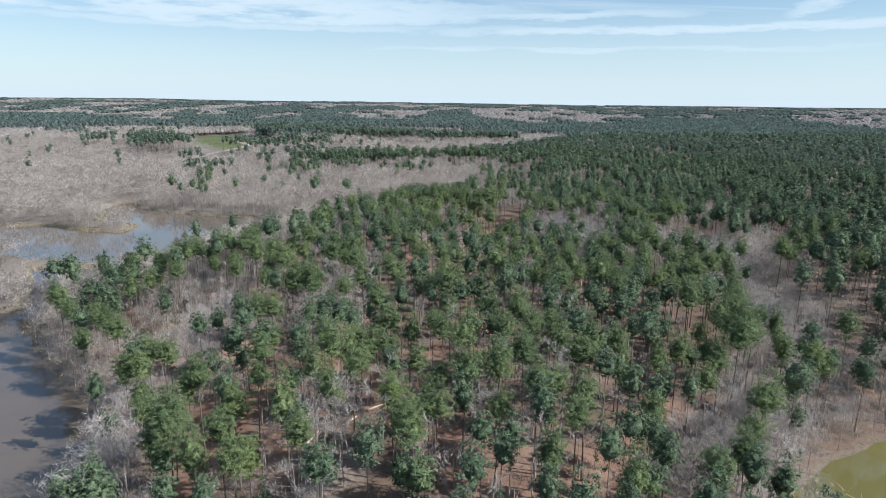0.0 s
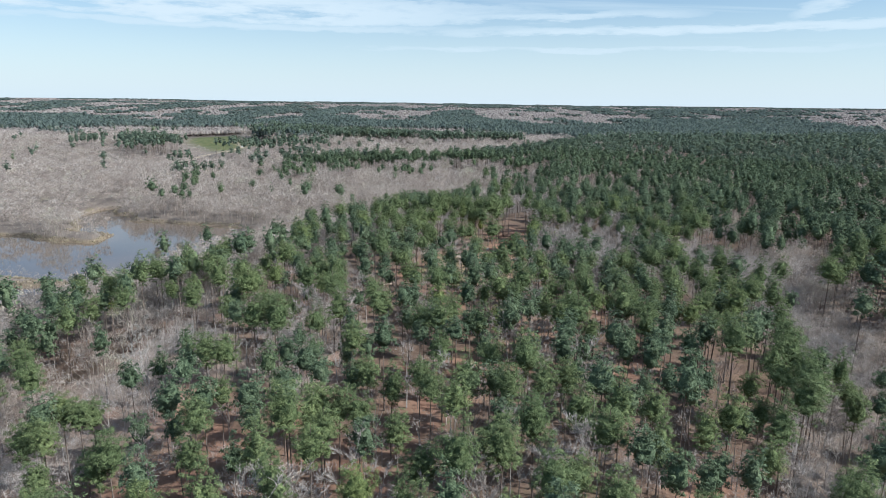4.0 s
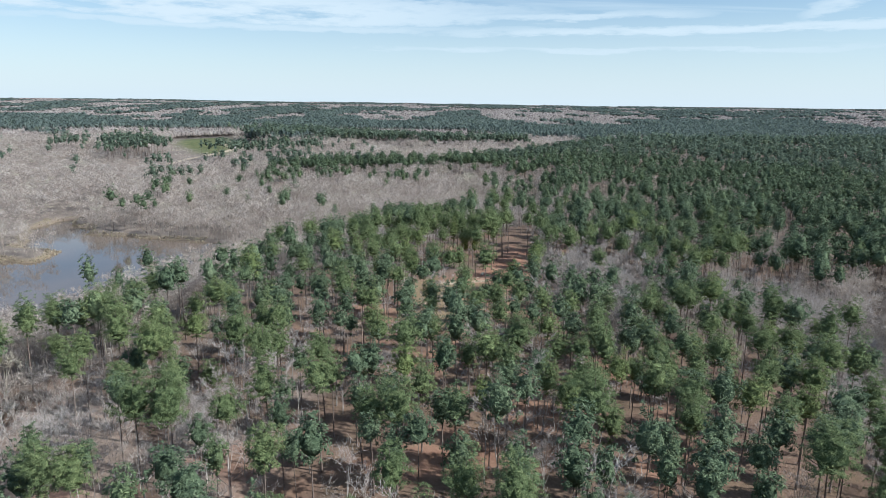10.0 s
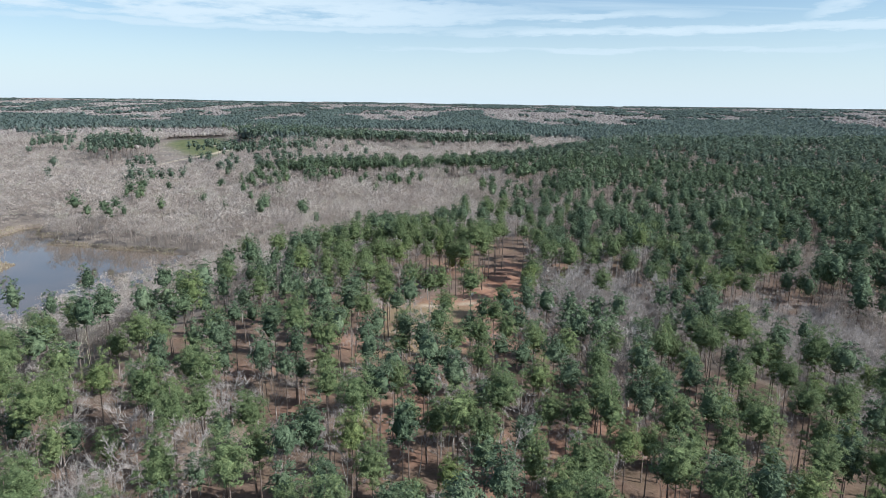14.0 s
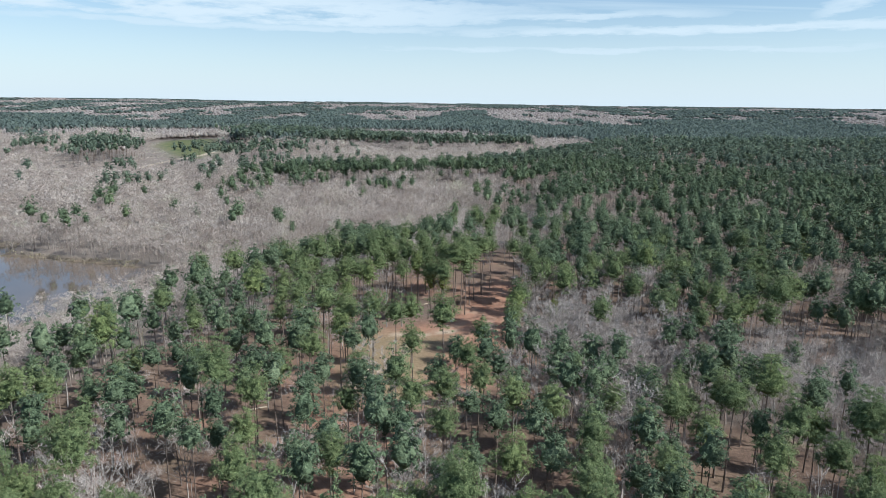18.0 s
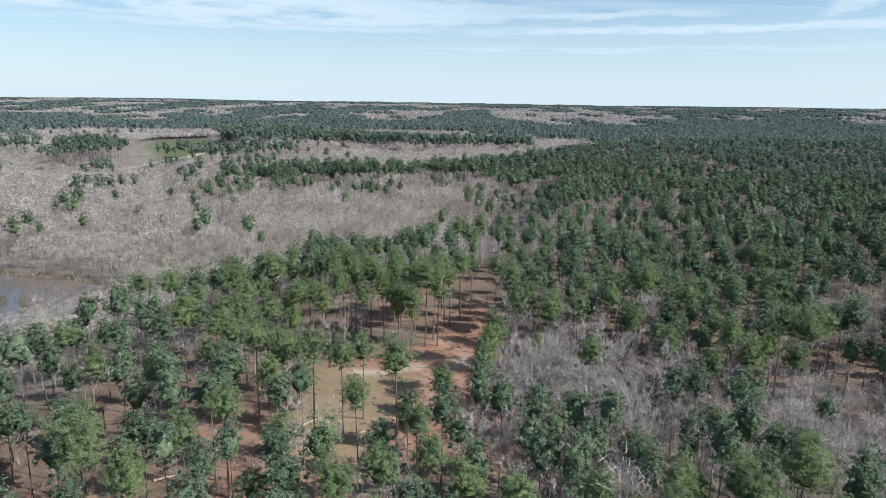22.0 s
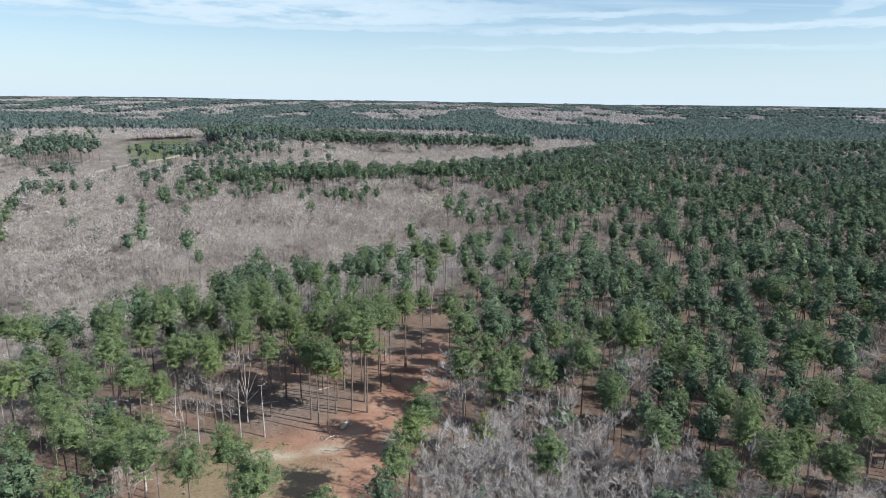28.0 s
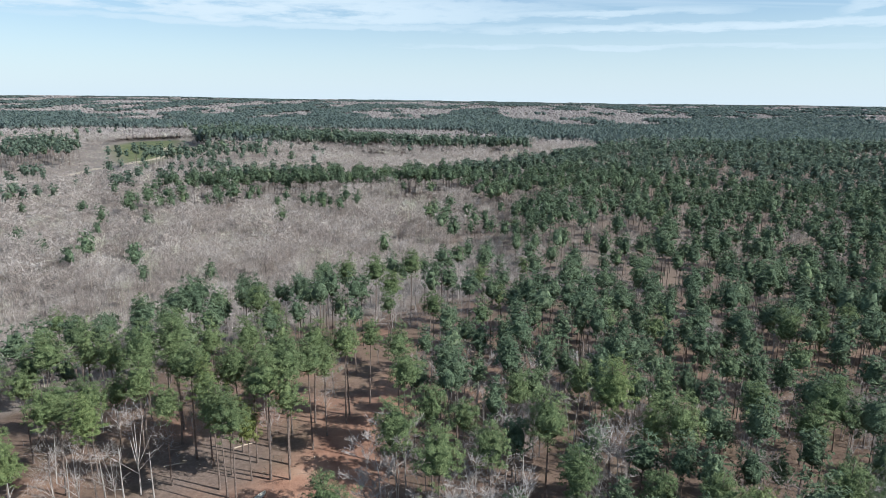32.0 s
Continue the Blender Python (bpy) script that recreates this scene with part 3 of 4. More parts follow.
def pine_shape(seed, tall, crown_low, wide, tufts, each, detail=1, spray=0.15, leaf=0.29, heart=0.54, rounds=2):
    """A tall thinned pine: bare trunk, an uneven rounded crown of needle tufts round a darker heart."""
    rng = np.random.default_rng(seed)
    lean = rng.normal(0, 0.018, 2)
    ks = np.linspace(0, 1, 7 if detail else 3)
    bend = rng.normal(0, 0.12, 2)
    trunk_line = np.stack([lean[0] * tall * ks + bend[0] * np.sin(ks * 3.1), lean[1] * tall * ks + bend[1] * np.sin(ks * 3.1), ks * tall * 0.93], 1)
    trunk_line[0, 2] = -0.4
    r0 = 0.0080 * tall
    trunk = tube(trunk_line, r0 * (1 - 0.8 * ks) * np.where(ks == 0, 1.3, 1), 7 if detail else 3)
    long = tall * (1 - crown_low)
    mid = np.array([np.interp(crown_low + 0.42 * (1 - crown_low), ks, trunk_line[:, i]) for i in range(3)])
    bulges = unit(rng, 16)
    push = rng.uniform(-0.42, 0.42, 16)
    layers = rng.uniform(0, 6.28), rng.uniform(5.5, 8.5)

    def hull(u):
        """The crown's surface in the direction u: an egg with bulges, hollows and faint storeys."""
        lump = 1 + (np.exp((u @ bulges.T - 1) / 0.10) * push).sum(1) + 0.09 * np.sin(layers[0] + layers[1] * u[:, 2])
        z = np.where(u[:, 2] > 0, 0.58, 0.40) * long
        taper = 1 - 0.16 * np.clip(u[:, 2], 0, 1)
        return u * np.stack([wide * taper, wide * taper, z], 1) * np.clip(lump, 0.5, 1.5)[:, None]

    u = unit(rng, tufts)
    u[:, 2] = np.where((u[:, 2] < -0.3) & (rng.random(tufts) < 0.6), -u[:, 2], u[:, 2])
    cs = mid + hull(u) * rng.uniform(0.16, 1.1, (tufts, 1)) ** 0.5
    crown = sprays(rng, cs, np.full(tufts, 0.15 * wide * (260 / tufts) ** 0.3), each, spray, mid - (0, 0, 0.3 * long), leaf)
    v, f = BALLS[rounds]
    hv = mid + hull(v) * (heart * rng.uniform(0.86, 1.1, (len(v), 1)))
    crown = joined([crown, (hv, f)])
    arms = []
    if detail:
        for k in range(12):
            q = hull(unit(rng, 1) * (1, 1, 0.5))[0] * 0.9 + mid
            base_z = min(max(q[2] - 0.35 * np.hypot(q[0] - mid[0], q[1] - mid[1]), crown_low * tall * 0.93), tall * 0.9)
            base = np.array([np.interp(base_z, trunk_line[:, 2], trunk_line[:, i]) for i in range(3)])
            arms.append(tube([base, (base + q) / 2 - (0, 0, 0.1), q], [r0 * 0.24, r0 * 0.15, 0.015], 3))
        for k in range(6):
            f = crown_low * rng.uniform(0.6, 1.0)
            base = np.array([np.interp(f, ks, trunk_line[:, i]) for i in range(3)])
            w = rng.uniform(0, 6.28)
            arms.append(tube([base, base + np.array([math.cos(w), math.sin(w), 0.1]) * rng.uniform(0.5, 1.6)], [0.035, 0.01], 3))
    return trunk, (joined(arms) if arms else None), crown


def bare_shape(seed, tall, detail=1):
    """A leafless hardwood: forked limbs and fine upright twigs."""
    rng = np.random.default_rng(seed)
    wood, twigs = [], []

    def way_from(d, spread):
        v = d + rng.normal(0, spread, 3)
        v[2] = abs(v[2]) * 0.7 + 0.35
        return v / np.linalg.norm(v)

    def twig(p, d, long, thick):
        e = p + d * long
        s = np.cross(d, rng.normal(size=3))
        s *= thick / (np.linalg.norm(s) + 1e-6)
        twigs.append(np.array([p + s, p - s, e]))

    fork = tall * rng.uniform(0.3, 0.45)
    r0 = 0.0095 * tall
    lean = rng.normal(0, 0.05, 2)
    axis_line = np.array([(lean[0] * z + 0.12 * math.sin(z * 0.7 + seed), lean[1] * z + 0.12 * math.cos(z * 0.6), z) for z in np.linspace(0, tall * 0.92, 7)])
    axis_line[0, 2] = -0.3
    wood.append(tube(axis_line, r0 * (1 - 0.92 * np.linspace(0, 1, 7)), 5))
    for k in range(9):
        z = fork + (tall * 0.88 - fork) * (k + rng.random()) / 9
        base = np.array([np.interp(z, axis_line[:, 2], axis_line[:, i]) for i in range(3)])
        w = k * 2.4 + rng.normal(0, 0.4)
        long = tall * rng.uniform(0.2, 0.34) * (1.15 - 0.5 * z / tall)
        d = np.array([math.cos(w), math.sin(w), rng.uniform(0.4, 1.0)])
        d /= np.linalg.norm(d)
        m = base + d * long * 0.5 + rng.normal(0, 0.12, 3)
        e = base + d * long + (0, 0, 0.14 * long)
        rl = r0 * 0.42 * (1.2 - z / tall)
        wood.append(tube([base, m, e], [rl, rl * 0.65, 0.015], 3))
        for q in range(5):
            g = rng.uniform(0.25, 1)
            p = base + (e - base) * g
            d2 = way_from(d, 0.45)
            l2 = long * rng.uniform(0.3, 0.6)
            e2 = p + d2 * l2
            wood.append(tube([p, e2], [rl * 0.35, 0.01], 3))
            for _ in range(9):
                p3 = p + (e2 - p) * rng.uniform(0.3, 1)
                d3, l3 = way_from(d2, 0.5), l2 * rng.uniform(0.35, 0.75)
                twig(p3, d3, l3, 0.032)
                for _ in range(2):
                    twig(p3 + d3 * l3 * rng.uniform(0.3, 0.8), way_from(d3, 0.6), l3 * rng.uniform(0.4, 0.8), 0.026)
    v = np.concatenate(twigs)
    return joined(wood), (v, np.arange(len(v)).reshape(-1, 3))


def bare_simple(seed, tall, wide, twigs, thick, stem=True):
    """The same hardwood for a dense wood further off: stem, limbs and a dome of twigs as slim blades."""
    rng = np.random.default_rng(seed)
    P = []
    if stem:
        P.append(tube([(0, 0, -0.3), (rng.normal(0, 0.3), rng.normal(0, 0.3), tall * 0.7)], [0.007 * tall, 0.02], 3))
    # a rounded crown of twig fans, each spreading from the end of a limb
    n = 9 if stem else 6
    hubs = unit(rng, n)
    hubs[:, 2] = np.abs(hubs[:, 2]) * 1.1 - 0.22
    hubs = np.array([0, 0, tall * 0.48]) + hubs * (wide * 0.72, wide * 0.72, tall * 0.36) * rng.uniform(0.75, 1.12, (n, 1))
    size = wide * rng.uniform(0.42, 0.66, n)
    if stem:
        for e in hubs[:6]:
            P.append(tube([(0, 0, tall * rng.uniform(0.2, 0.42)), e], [0.0034 * tall, 0.015], 3))
    pick = rng.integers(0, n, twigs)
    u = unit(rng, twigs)
    u[:, 2] = np.where(u[:, 2] < -0.25, -u[:, 2], u[:, 2])
    c = hubs[pick] + u * size[pick][:, None] * rng.uniform(0.25, 1.0, (twigs, 1))
    d = u + (0, 0, 0.15) + rng.normal(0, 0.45, (twigs, 3))
    d /= np.linalg.norm(d, axis=1, keepdims=True)
    long = rng.uniform(0.055, 0.12, (twigs, 1)) * tall
    s = np.cross(d, unit(rng, twigs))
    s *= thick / (np.linalg.norm(s, axis=1, keepdims=True) + 1e-6) * rng.uniform(0.5, 1.3, (twigs, 1))
    b, e = c - d * long * 0.7, c + d * long * 0.3
    V = np.stack([b + s, b - s, e], 1).reshape(-1, 3)
    P.append((V, np.arange(len(V)).reshape(-1, 3)))
    return joined(P)


def scatter(name, kinds, spots, mats, label, category, smooth=False):
    """Many trees as one mesh. kinds: (corners, triangles, material of each triangle); spots: x, y, z, size, turn, kind, width."""
    Vs, Fs, Ms, Ts, n = [], [], [], [], 0
    rng = np.random.default_rng(len(spots))
    for k, (v, f, m) in enumerate(kinds):
        s = spots[spots[:, 5] == k]
        if not len(s):
            continue
        c, q = np.cos(s[:, 4])[:, None], np.sin(s[:, 4])[:, None]
        wide = (s[:, 3] * s[:, 6])[:, None]
        X = (v[None, :, 0] * c - v[None, :, 1] * q) * wide + s[:, 0:1]
        Y = (v[None, :, 0] * q + v[None, :, 1] * c) * wide + s[:, 1:2]
        Z = v[None, :, 2] * s[:, 3:4] + s[:, 2:3]
        Vs.append(np.stack([X, Y, Z], -1).reshape(-1, 3))
        Fs.append((f[None] + (np.arange(len(s)) * len(v))[:, None, None]).reshape(-1, 3) + n)
        Ms.append(np.tile(m, len(s)))
        Ts.append(np.repeat(rng.random(len(s)), len(f)))
        n += len(s) * len(v)
    me = link_mesh(name, np.concatenate(Vs), np.concatenate(Fs), mats, np.concatenate(Ms), smooth, np.concatenate(Ts))
    return tagged(new(name, me), label, category, kind="stuff")


def grid(rng, x0, x1, y0, y1, pitch, jitter, keep):
    """Uneven hexagonal planting."""
    ys = np.arange(y0, y1, pitch * 0.87)
    P = []
    for k, y in enumerate(ys):
        xs = np.arange(x0 + (k % 2) * pitch / 2, x1, pitch)
        P.append(np.stack([xs, np.full(len(xs), y)], 1))
    P = np.concatenate(P)
    P = P + rng.uniform(-jitter, jitter, P.shape)
    return P[rng.random(len(P)) < keep]


def in_reach(P, wide=0.93):
    """Within the fan of country that the flight looks over, with a margin."""
    return np.abs(P[:, 0] - 0.1 * P[:, 1]) < wide * (P[:, 1] + 25) + 40


LINE = np.array([(2.1 * k, 70 + 12.0 * k) for k in range(23)])


def along(P):
    """Distance from the flight's line over the stand."""
    return np.sqrt(((P[:, None] - LINE[None]) ** 2).sum(-1)).min(1)


def pine_chance(x, y):
    p = inside_distance(PINES, x, y) + 2.5 * wave(x, y, 12, 21)
    c = step(2, -4, p) * (1 - np.where(y < 360, 0.97, 0.8) * leafless_patch(x, y))
    c = c * (1 - np.where((x > 78) & (y > 252), 0.6, 0.96) * step(3, -3, inside_distance(RAVINE, x, y) + 2 * wave(x, y, 9, 24)))
    c = c * step(-1, 3, inside_distance(CLEARING, x, y))
    for belt in BELTS:
        c = np.maximum(c, 0.97 * step(2, -2, inside_distance(belt, x, y)))
    island = (p > 8) * (y > 690) * (inside_distance(STRIP, x, y) > 0) * step(0.42, 0.6, wave(x, y, 38, 25) * 0.6 + wave(x * 0.6, y, 90, 26) * 0.6)
    for px, py, a, b in PINE_ISLES:
        island = np.maximum(island, step(1.15, 0.8, np.hypot((x - px) / a, (y - py) / b)))
    return np.maximum(c, 0.85 * island) * (inside_distance(FIELD, x, y) > 10)


def bare_chance(x, y):
    pine = pine_chance(x, y)
    inner = step(4, -6, inside_distance(PINES, x, y))
    rav = step(4, -4, inside_distance(RAVINE, x, y))
    w = water_distance(x, y)
    c = (1 - pine) * (1 - inner) + inner * (0.12 + 0.8 * rav + 0.42 * leafless_patch(x, y) * (1 - rav))
    c = np.maximum(c, 0.85 * step(15, 7, w) * step(340, 250, y))
    c = c * step(0, 4, inside_distance(CLEARING, x, y)) * (inside_distance(FIELD, x, y) > 6) * (near_line(FIELD_TRACK, x, y) > 8)
    c = c * (1 - 0.55 * step(0.25, 0.6, wave(x, y, 13, 51)) * (y > 300))
    # the low sand bar in the lake carries only reeds
    c = c * (1 - 0.97 * step(-184, -174, x) * step(-126, -134, x) * step(218, 228, y) * step(290, 280, y))
    return np.clip(c, 0, 1)


def nearest(P, Q):
    return np.concatenate([np.sqrt(((A[:, None] - Q[None]) ** 2).sum(-1)).min(1) for A in np.array_split(P, 40)])


rng = np.random.default_rng(11)
# pines of the thinned stand and beyond, to 1000 m
P = grid(rng, -560, 800, -20, 985, 7.3, 2.5, 0.93)
P = P[~((P[:, 0] > 45) & (P[:, 0] < 340) & (P[:, 1] > 60) & (P[:, 1] < 560))]
P = np.concatenate([P, grid(rng, 45, 340, 60, 560, 6.3, 2.2, 0.95)])
G = grid(rng, -165, 170, 550, 940, 5.2, 1.6, 0.95)
P = np.concatenate([P, G[np.minimum(inside_distance(BELTS[0], G[:, 0], G[:, 1]), inside_distance(BELTS[1], G[:, 0], G[:, 1])) < 0]])
P = P[in_reach(P)]
P = P[(rng.random(len(P)) < pine_chance(P[:, 0], P[:, 1])) & (water_distance(P[:, 0], P[:, 1]) > 3)]
LONE_PINES = [(-45.7, 346), (-155, 404), (-166, 398), (-171, 396), (-160, 402), (-136, 412)]
GAPS = [(46.5, 279.5, 3.5), (14, 288, 2), (25, 288, 3), (6, 286, 3), (8, 292, 2), (19, 293, 1), (-70, 161, 13), (-64, 148, 9), (-32, 172, 8)]
near_pines = []
for p in STAND + LONE_PINES:
    if all(math.hypot(p[0] - x, p[1] - y) > r for x, y, r in GAPS) and all(math.hypot(p[0] - x, p[1] - y) > 2.5 for x, y in near_pines):
        near_pines.append(p)
near_pines = np.array(near_pines, float)
off = nearest(P, near_pines)
thin = np.where((P[:, 1] < 375) & (along(P) < 130), np.where(P[:, 0] > 45, 0.97, 0.92), np.where((P[:, 1] > 420) & (inside_distance(PINES, P[:, 0], P[:, 1]) < 4), 0.82, 0.97))
thin = thin * np.where((P[:, 1] > 330) & (P[:, 1] < 540), 0.6 + 0.5 * step(-0.45, 0.3, wave(P[:, 0], P[:, 1], 15, 27) + 0.6 * wave(P[:, 0], P[:, 1], 40, 28)), 1.0)
rest = P[(off > 4.5) & (np.hypot(P[:, 0] - 46, P[:, 1] - 276) > 6) & (rng.random(len(P)) < thin)]
# single pines scattered over the leafless flood plain
lone = grid(rng, -520, 60, 330, 980, 17, 8, 0.22)
lone = lone[(inside_distance(PINES, lone[:, 0], lone[:, 1]) > 10) & (water_distance(lone[:, 0], lone[:, 1]) > 6) & (inside_distance(FIELD, lone[:, 0], lone[:, 1]) > 12) & in_reach(lone)]
lone = lone[(lone[:, 0] > -210) | (lone[:, 1] > 500)]
lone = lone[rng.random(len(lone)) < 0.25 + 0.75 * step(0.0, 0.5, wave(lone[:, 0], lone[:, 1], 70, 29))]
# the stand's outlying trunks join the wood behind
order = np.argsort(along(near_pines), kind="stable")
near_pines, outlying = near_pines[order[:380]], near_pines[order[380:]]
rest = np.concatenate([rest, lone, outlying])
D_rest = along(rest)
Q = np.concatenate([grid(rng, -150, 170, 60, 370, 3.3, 1.6, 0.9), grid(rng, -580, 800, -20, 985, 4.6, 2.0, 0.9)])
Q = Q[(np.arange(len(Q)) < 1) | ~((Q[:, 0] > -150) & (Q[:, 0] < 170) & (Q[:, 1] < 370)) | (rng.random(len(Q)) < 0.72)]
Q = Q[in_reach(Q)]
Q = Q[(rng.random(len(Q)) < bare_chance(Q[:, 0], Q[:, 1])) & (water_distance(Q[:, 0], Q[:, 1]) > 0.8)]
DQ = along(Q)
order = np.argsort(DQ + 30 * step(2, -4, -inside_distance(PINES, Q[:, 0], Q[:, 1])) - 25 * step(2, -4, inside_distance(RAVINE, Q[:, 0], Q[:, 1]))
                   - 25 * leafless_patch(Q[:, 0], Q[:, 1]) + 30 * (rng.random(len(Q)) - 0.5), kind="stable")
near_bare, rest_bare = Q[order[:300]], Q[order[300:]]
DQ_rest = DQ[order[300:]]


def part(name, shape, mats, parent, label=""):
    ob = new(name, link_mesh(name, shape[0], shape[1], mats))
    ob.parent = parent
    if label:
        ob["label"] = label
    return ob


PINE_LABELS = ["tall slender pine with a dense green needle crown", "tall pine with a narrow green crown and bare trunk",
               "broad-crowned mature pine standing on red pine straw", "leaning mature pine with an open ragged crown"]
PINE_SPECS = [(21.0, 0.65, 2.73, 250, 22), (19.5, 0.66, 2.55, 230, 22), (22.0, 0.62, 3.10, 290, 22), (19.0, 0.64, 2.63, 240, 22), (20.5, 0.70, 2.82, 230, 22),
              (17.5, 0.58, 2.45, 230, 22), (21.5, 0.66, 3.02, 270, 22), (20.0, 0.59, 2.35, 240, 22)]


def pine_thing(k):
    trunk, arms, crown = pine_shape(100 + k, *PINE_SPECS[k])
    tree = new("pine_tree")
    part("trunk", joined([trunk, arms]), [M_PINE_BARK], tree)
    part("crown", crown, [M_NEEDLE], tree)
    return tagged(tree, PINE_LABELS[k % 4], "tree", "pines of the thinned stand")


def spot(x, y, size, turn):
    return Matrix.LocRotScale((x, y, float(height(x, y)) - 0.05), Euler((0, 0, turn)), Vector((size, size, size)))


def plant(makers, places, sizes):
    firsts = {}
    for (x, y), s in zip(places, sizes):
        k = random.randrange(len(makers))
        m = spot(x, y, s, random.uniform(0, 6.28))
        if k in firsts:
            copy_thing(firsts[k], m)
        else:
            firsts[k] = makers[k]()
            firsts[k].matrix_basis = Matrix.LocRotScale(m.to_translation(), m.to_quaternion(), Vector((1, 1, 1)))


random.seed(4)
plant([lambda k=k: pine_thing(k) for k in range(len(PINE_SPECS))], near_pines, rng.uniform(0.9, 1.14, len(near_pines)))

BARE_LABELS = ["leafless grey hardwood tree with fine upright twigs", "bare pale-barked winter tree among the pines", "leafless forked hardwood with a broad twiggy crown"]


def bare_thing(k):
    wood, twigs = bare_shape(300 + k, (15.0, 12.5, 17.0, 10.5, 14.0, 16.0)[k])
    tree = new("bare_tree")
    part("trunk", wood, [M_GREY_BARK], tree)
    part("crown", twigs, [M_TWIG], tree)
    return tagged(tree, BARE_LABELS[k % 3], "tree", "leafless trees of the stand")


plant([lambda k=k: bare_thing(k) for k in range(6)], near_bare, rng.uniform(0.75, 1.1, len(near_bare)))


def uneven(S):
    """Taller and lower groups over the wood."""
    S[:, 3] *= 1 + 0.22 * wave(S[:, 0], S[:, 1], 19, 52) + 0.16 * wave(S[:, 0], S[:, 1], 55, 53)
    return S


def placed(P, rng, lo, hi, kinds, wlo=0.9, whi=1.15):
    n = len(P)
    return np.stack([P[:, 0], P[:, 1], height(P[:, 0], P[:, 1]) - 0.05, rng.uniform(lo, hi, n), rng.uniform(0, 6.283, n),
                     rng.integers(0, kinds, n), rng.uniform(wlo, whi, n)], 1)


def pine_kind(seed, tufts, each, spray, leaf, heart, rounds):
    tall, low, wide, _, _ = PINE_SPECS[seed % len(PINE_SPECS)]
    trunk, _, crown = pine_shape(500 + seed, tall, low, wide, tufts, each, 0, spray, leaf, heart, rounds)
    v, f = joined([trunk, crown])
    return v, f, np.concatenate([np.zeros(len(trunk[1]), int), np.ones(len(crown[1]), int)])


def bare_kind(seed, tall, wide, twigs, thick, stem=True):
    v, f = bare_simple(seed, tall, wide, twigs, thick, stem)
    return v, f, np.zeros(len(f), int)


for lo, hi, size, kind, mat, label in (
        (0, 80, (0.82, 1.1), (100, 11, 0.27, 0.42, 0.56, 2), M_NEEDLE_WOOD, "younger green pines between the tall trunks of the stand"),
        (80, 130, (0.86, 1.15), (90, 8, 0.3, 0.5, 0.58, 2), M_NEEDLE_WOOD, "dense stand of tall green pines over bare trunks"),
        (130, 300, (0.86, 1.15), (60, 5, 0.34, 0.75, 0.6, 1), M_NEEDLE_WOOD, "green pine wood along the sides of the ridge"),
        (300, 430, (0.84, 1.12), (26, 3, 0.42, 1.2, 0.55, 1), M_NEEDLE_VALLEY_HAZED, "further green pine woods along the valley side"),
        (430, 5000, (0.84, 1.12), (15, 2, 0.5, 1.7, 0.62, 1), M_NEEDLE_VALLEY_HAZED, "green pine belts far up the valley")):
    group = rest[(D_rest >= lo) & (D_rest < hi)]
    S = placed(group, rng, size[0], size[1], 8, 0.8, 1.05)
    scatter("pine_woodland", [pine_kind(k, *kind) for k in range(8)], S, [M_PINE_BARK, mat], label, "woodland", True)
mid, far = rest_bare[DQ_rest < 260], rest_bare[DQ_rest >= 260]
S = uneven(placed(mid, rng, 0.7, 1.2, 6, 0.9, 1.35))
S[:, 3] *= 1 + 0.1 * step(370, 430, S[:, 1]) * step(70, 40, S[:, 0])
# lower growth between the ridge and the lake
S[:, 3] *= 1 - 0.42 * step(48, 18, water_distance(S[:, 0], S[:, 1])) * step(225, 255, S[:, 1]) * step(372, 352, S[:, 1]) * step(-146, -132, S[:, 0]) * step(-50, -70, S[:, 0])
off = DQ_rest[DQ_rest < 260] > 140
scatter("bare_woodland", [bare_kind(710 + k, 10.5 + k, 3.6 + 0.3 * k, 140, 0.09) for k in range(6)], S[off], [M_TWIG_WOOD],
        "leafless grey hardwoods on the flood plain and slopes", "woodland")
S, near_by = S[~off], DQ_rest[DQ_rest < 260][~off]
scatter("bare_woodland", [bare_kind(700 + k, 10.5 + k, 3.6 + 0.3 * k, 220, 0.046) for k in range(6)], S[near_by >= 85], [M_TWIG_WOOD],
        "leafless grey-brown hardwood thicket on the flood plain", "woodland")
scatter("bare_woodland", [bare_kind(705 + k, 10.5 + k, 3.4 + 0.3 * k, 420, 0.022) for k in range(6)], S[near_by < 85], [M_TWIG],
        "slender leafless hardwoods between the pines", "woodland")
dist = np.hypot(far[:, 0], far[:, 1] - 200)
pick = rng.random(len(far))
farther = far[(dist > 420) & (pick < 0.64)]
far = far[(dist <= 420) & (pick < 0.85)]
S = uneven(placed(farther, rng, 0.75, 1.15, 6, 1.0, 1.4))
S[:, 3] *= 1 - 0.5 * step(90, 20, np.minimum(inside_distance(FIELD, S[:, 0], S[:, 1]), near_line(FIELD_TRACK, S[:, 0], S[:, 1]))) * step(845, 790, S[:, 1])
scatter("bare_woodland", [bare_kind(730 + k, 11 + k, 4.8 + 0.3 * k, 60, 0.19, False) for k in range(6)], S, [M_TWIG_WOOD],
        "leafless grey-brown woods far up the valley", "woodland")
scatter("bare_woodland", [bare_kind(720 + k, 11 + k, 4.2 + 0.3 * k, 100, 0.14, False) for k in range(6)], uneven(placed(far, rng, 0.75, 1.15, 6, 1.0, 1.4)), [M_TWIG_WOOD],
        "further leafless grey-brown woods on the valley floor", "woodland")


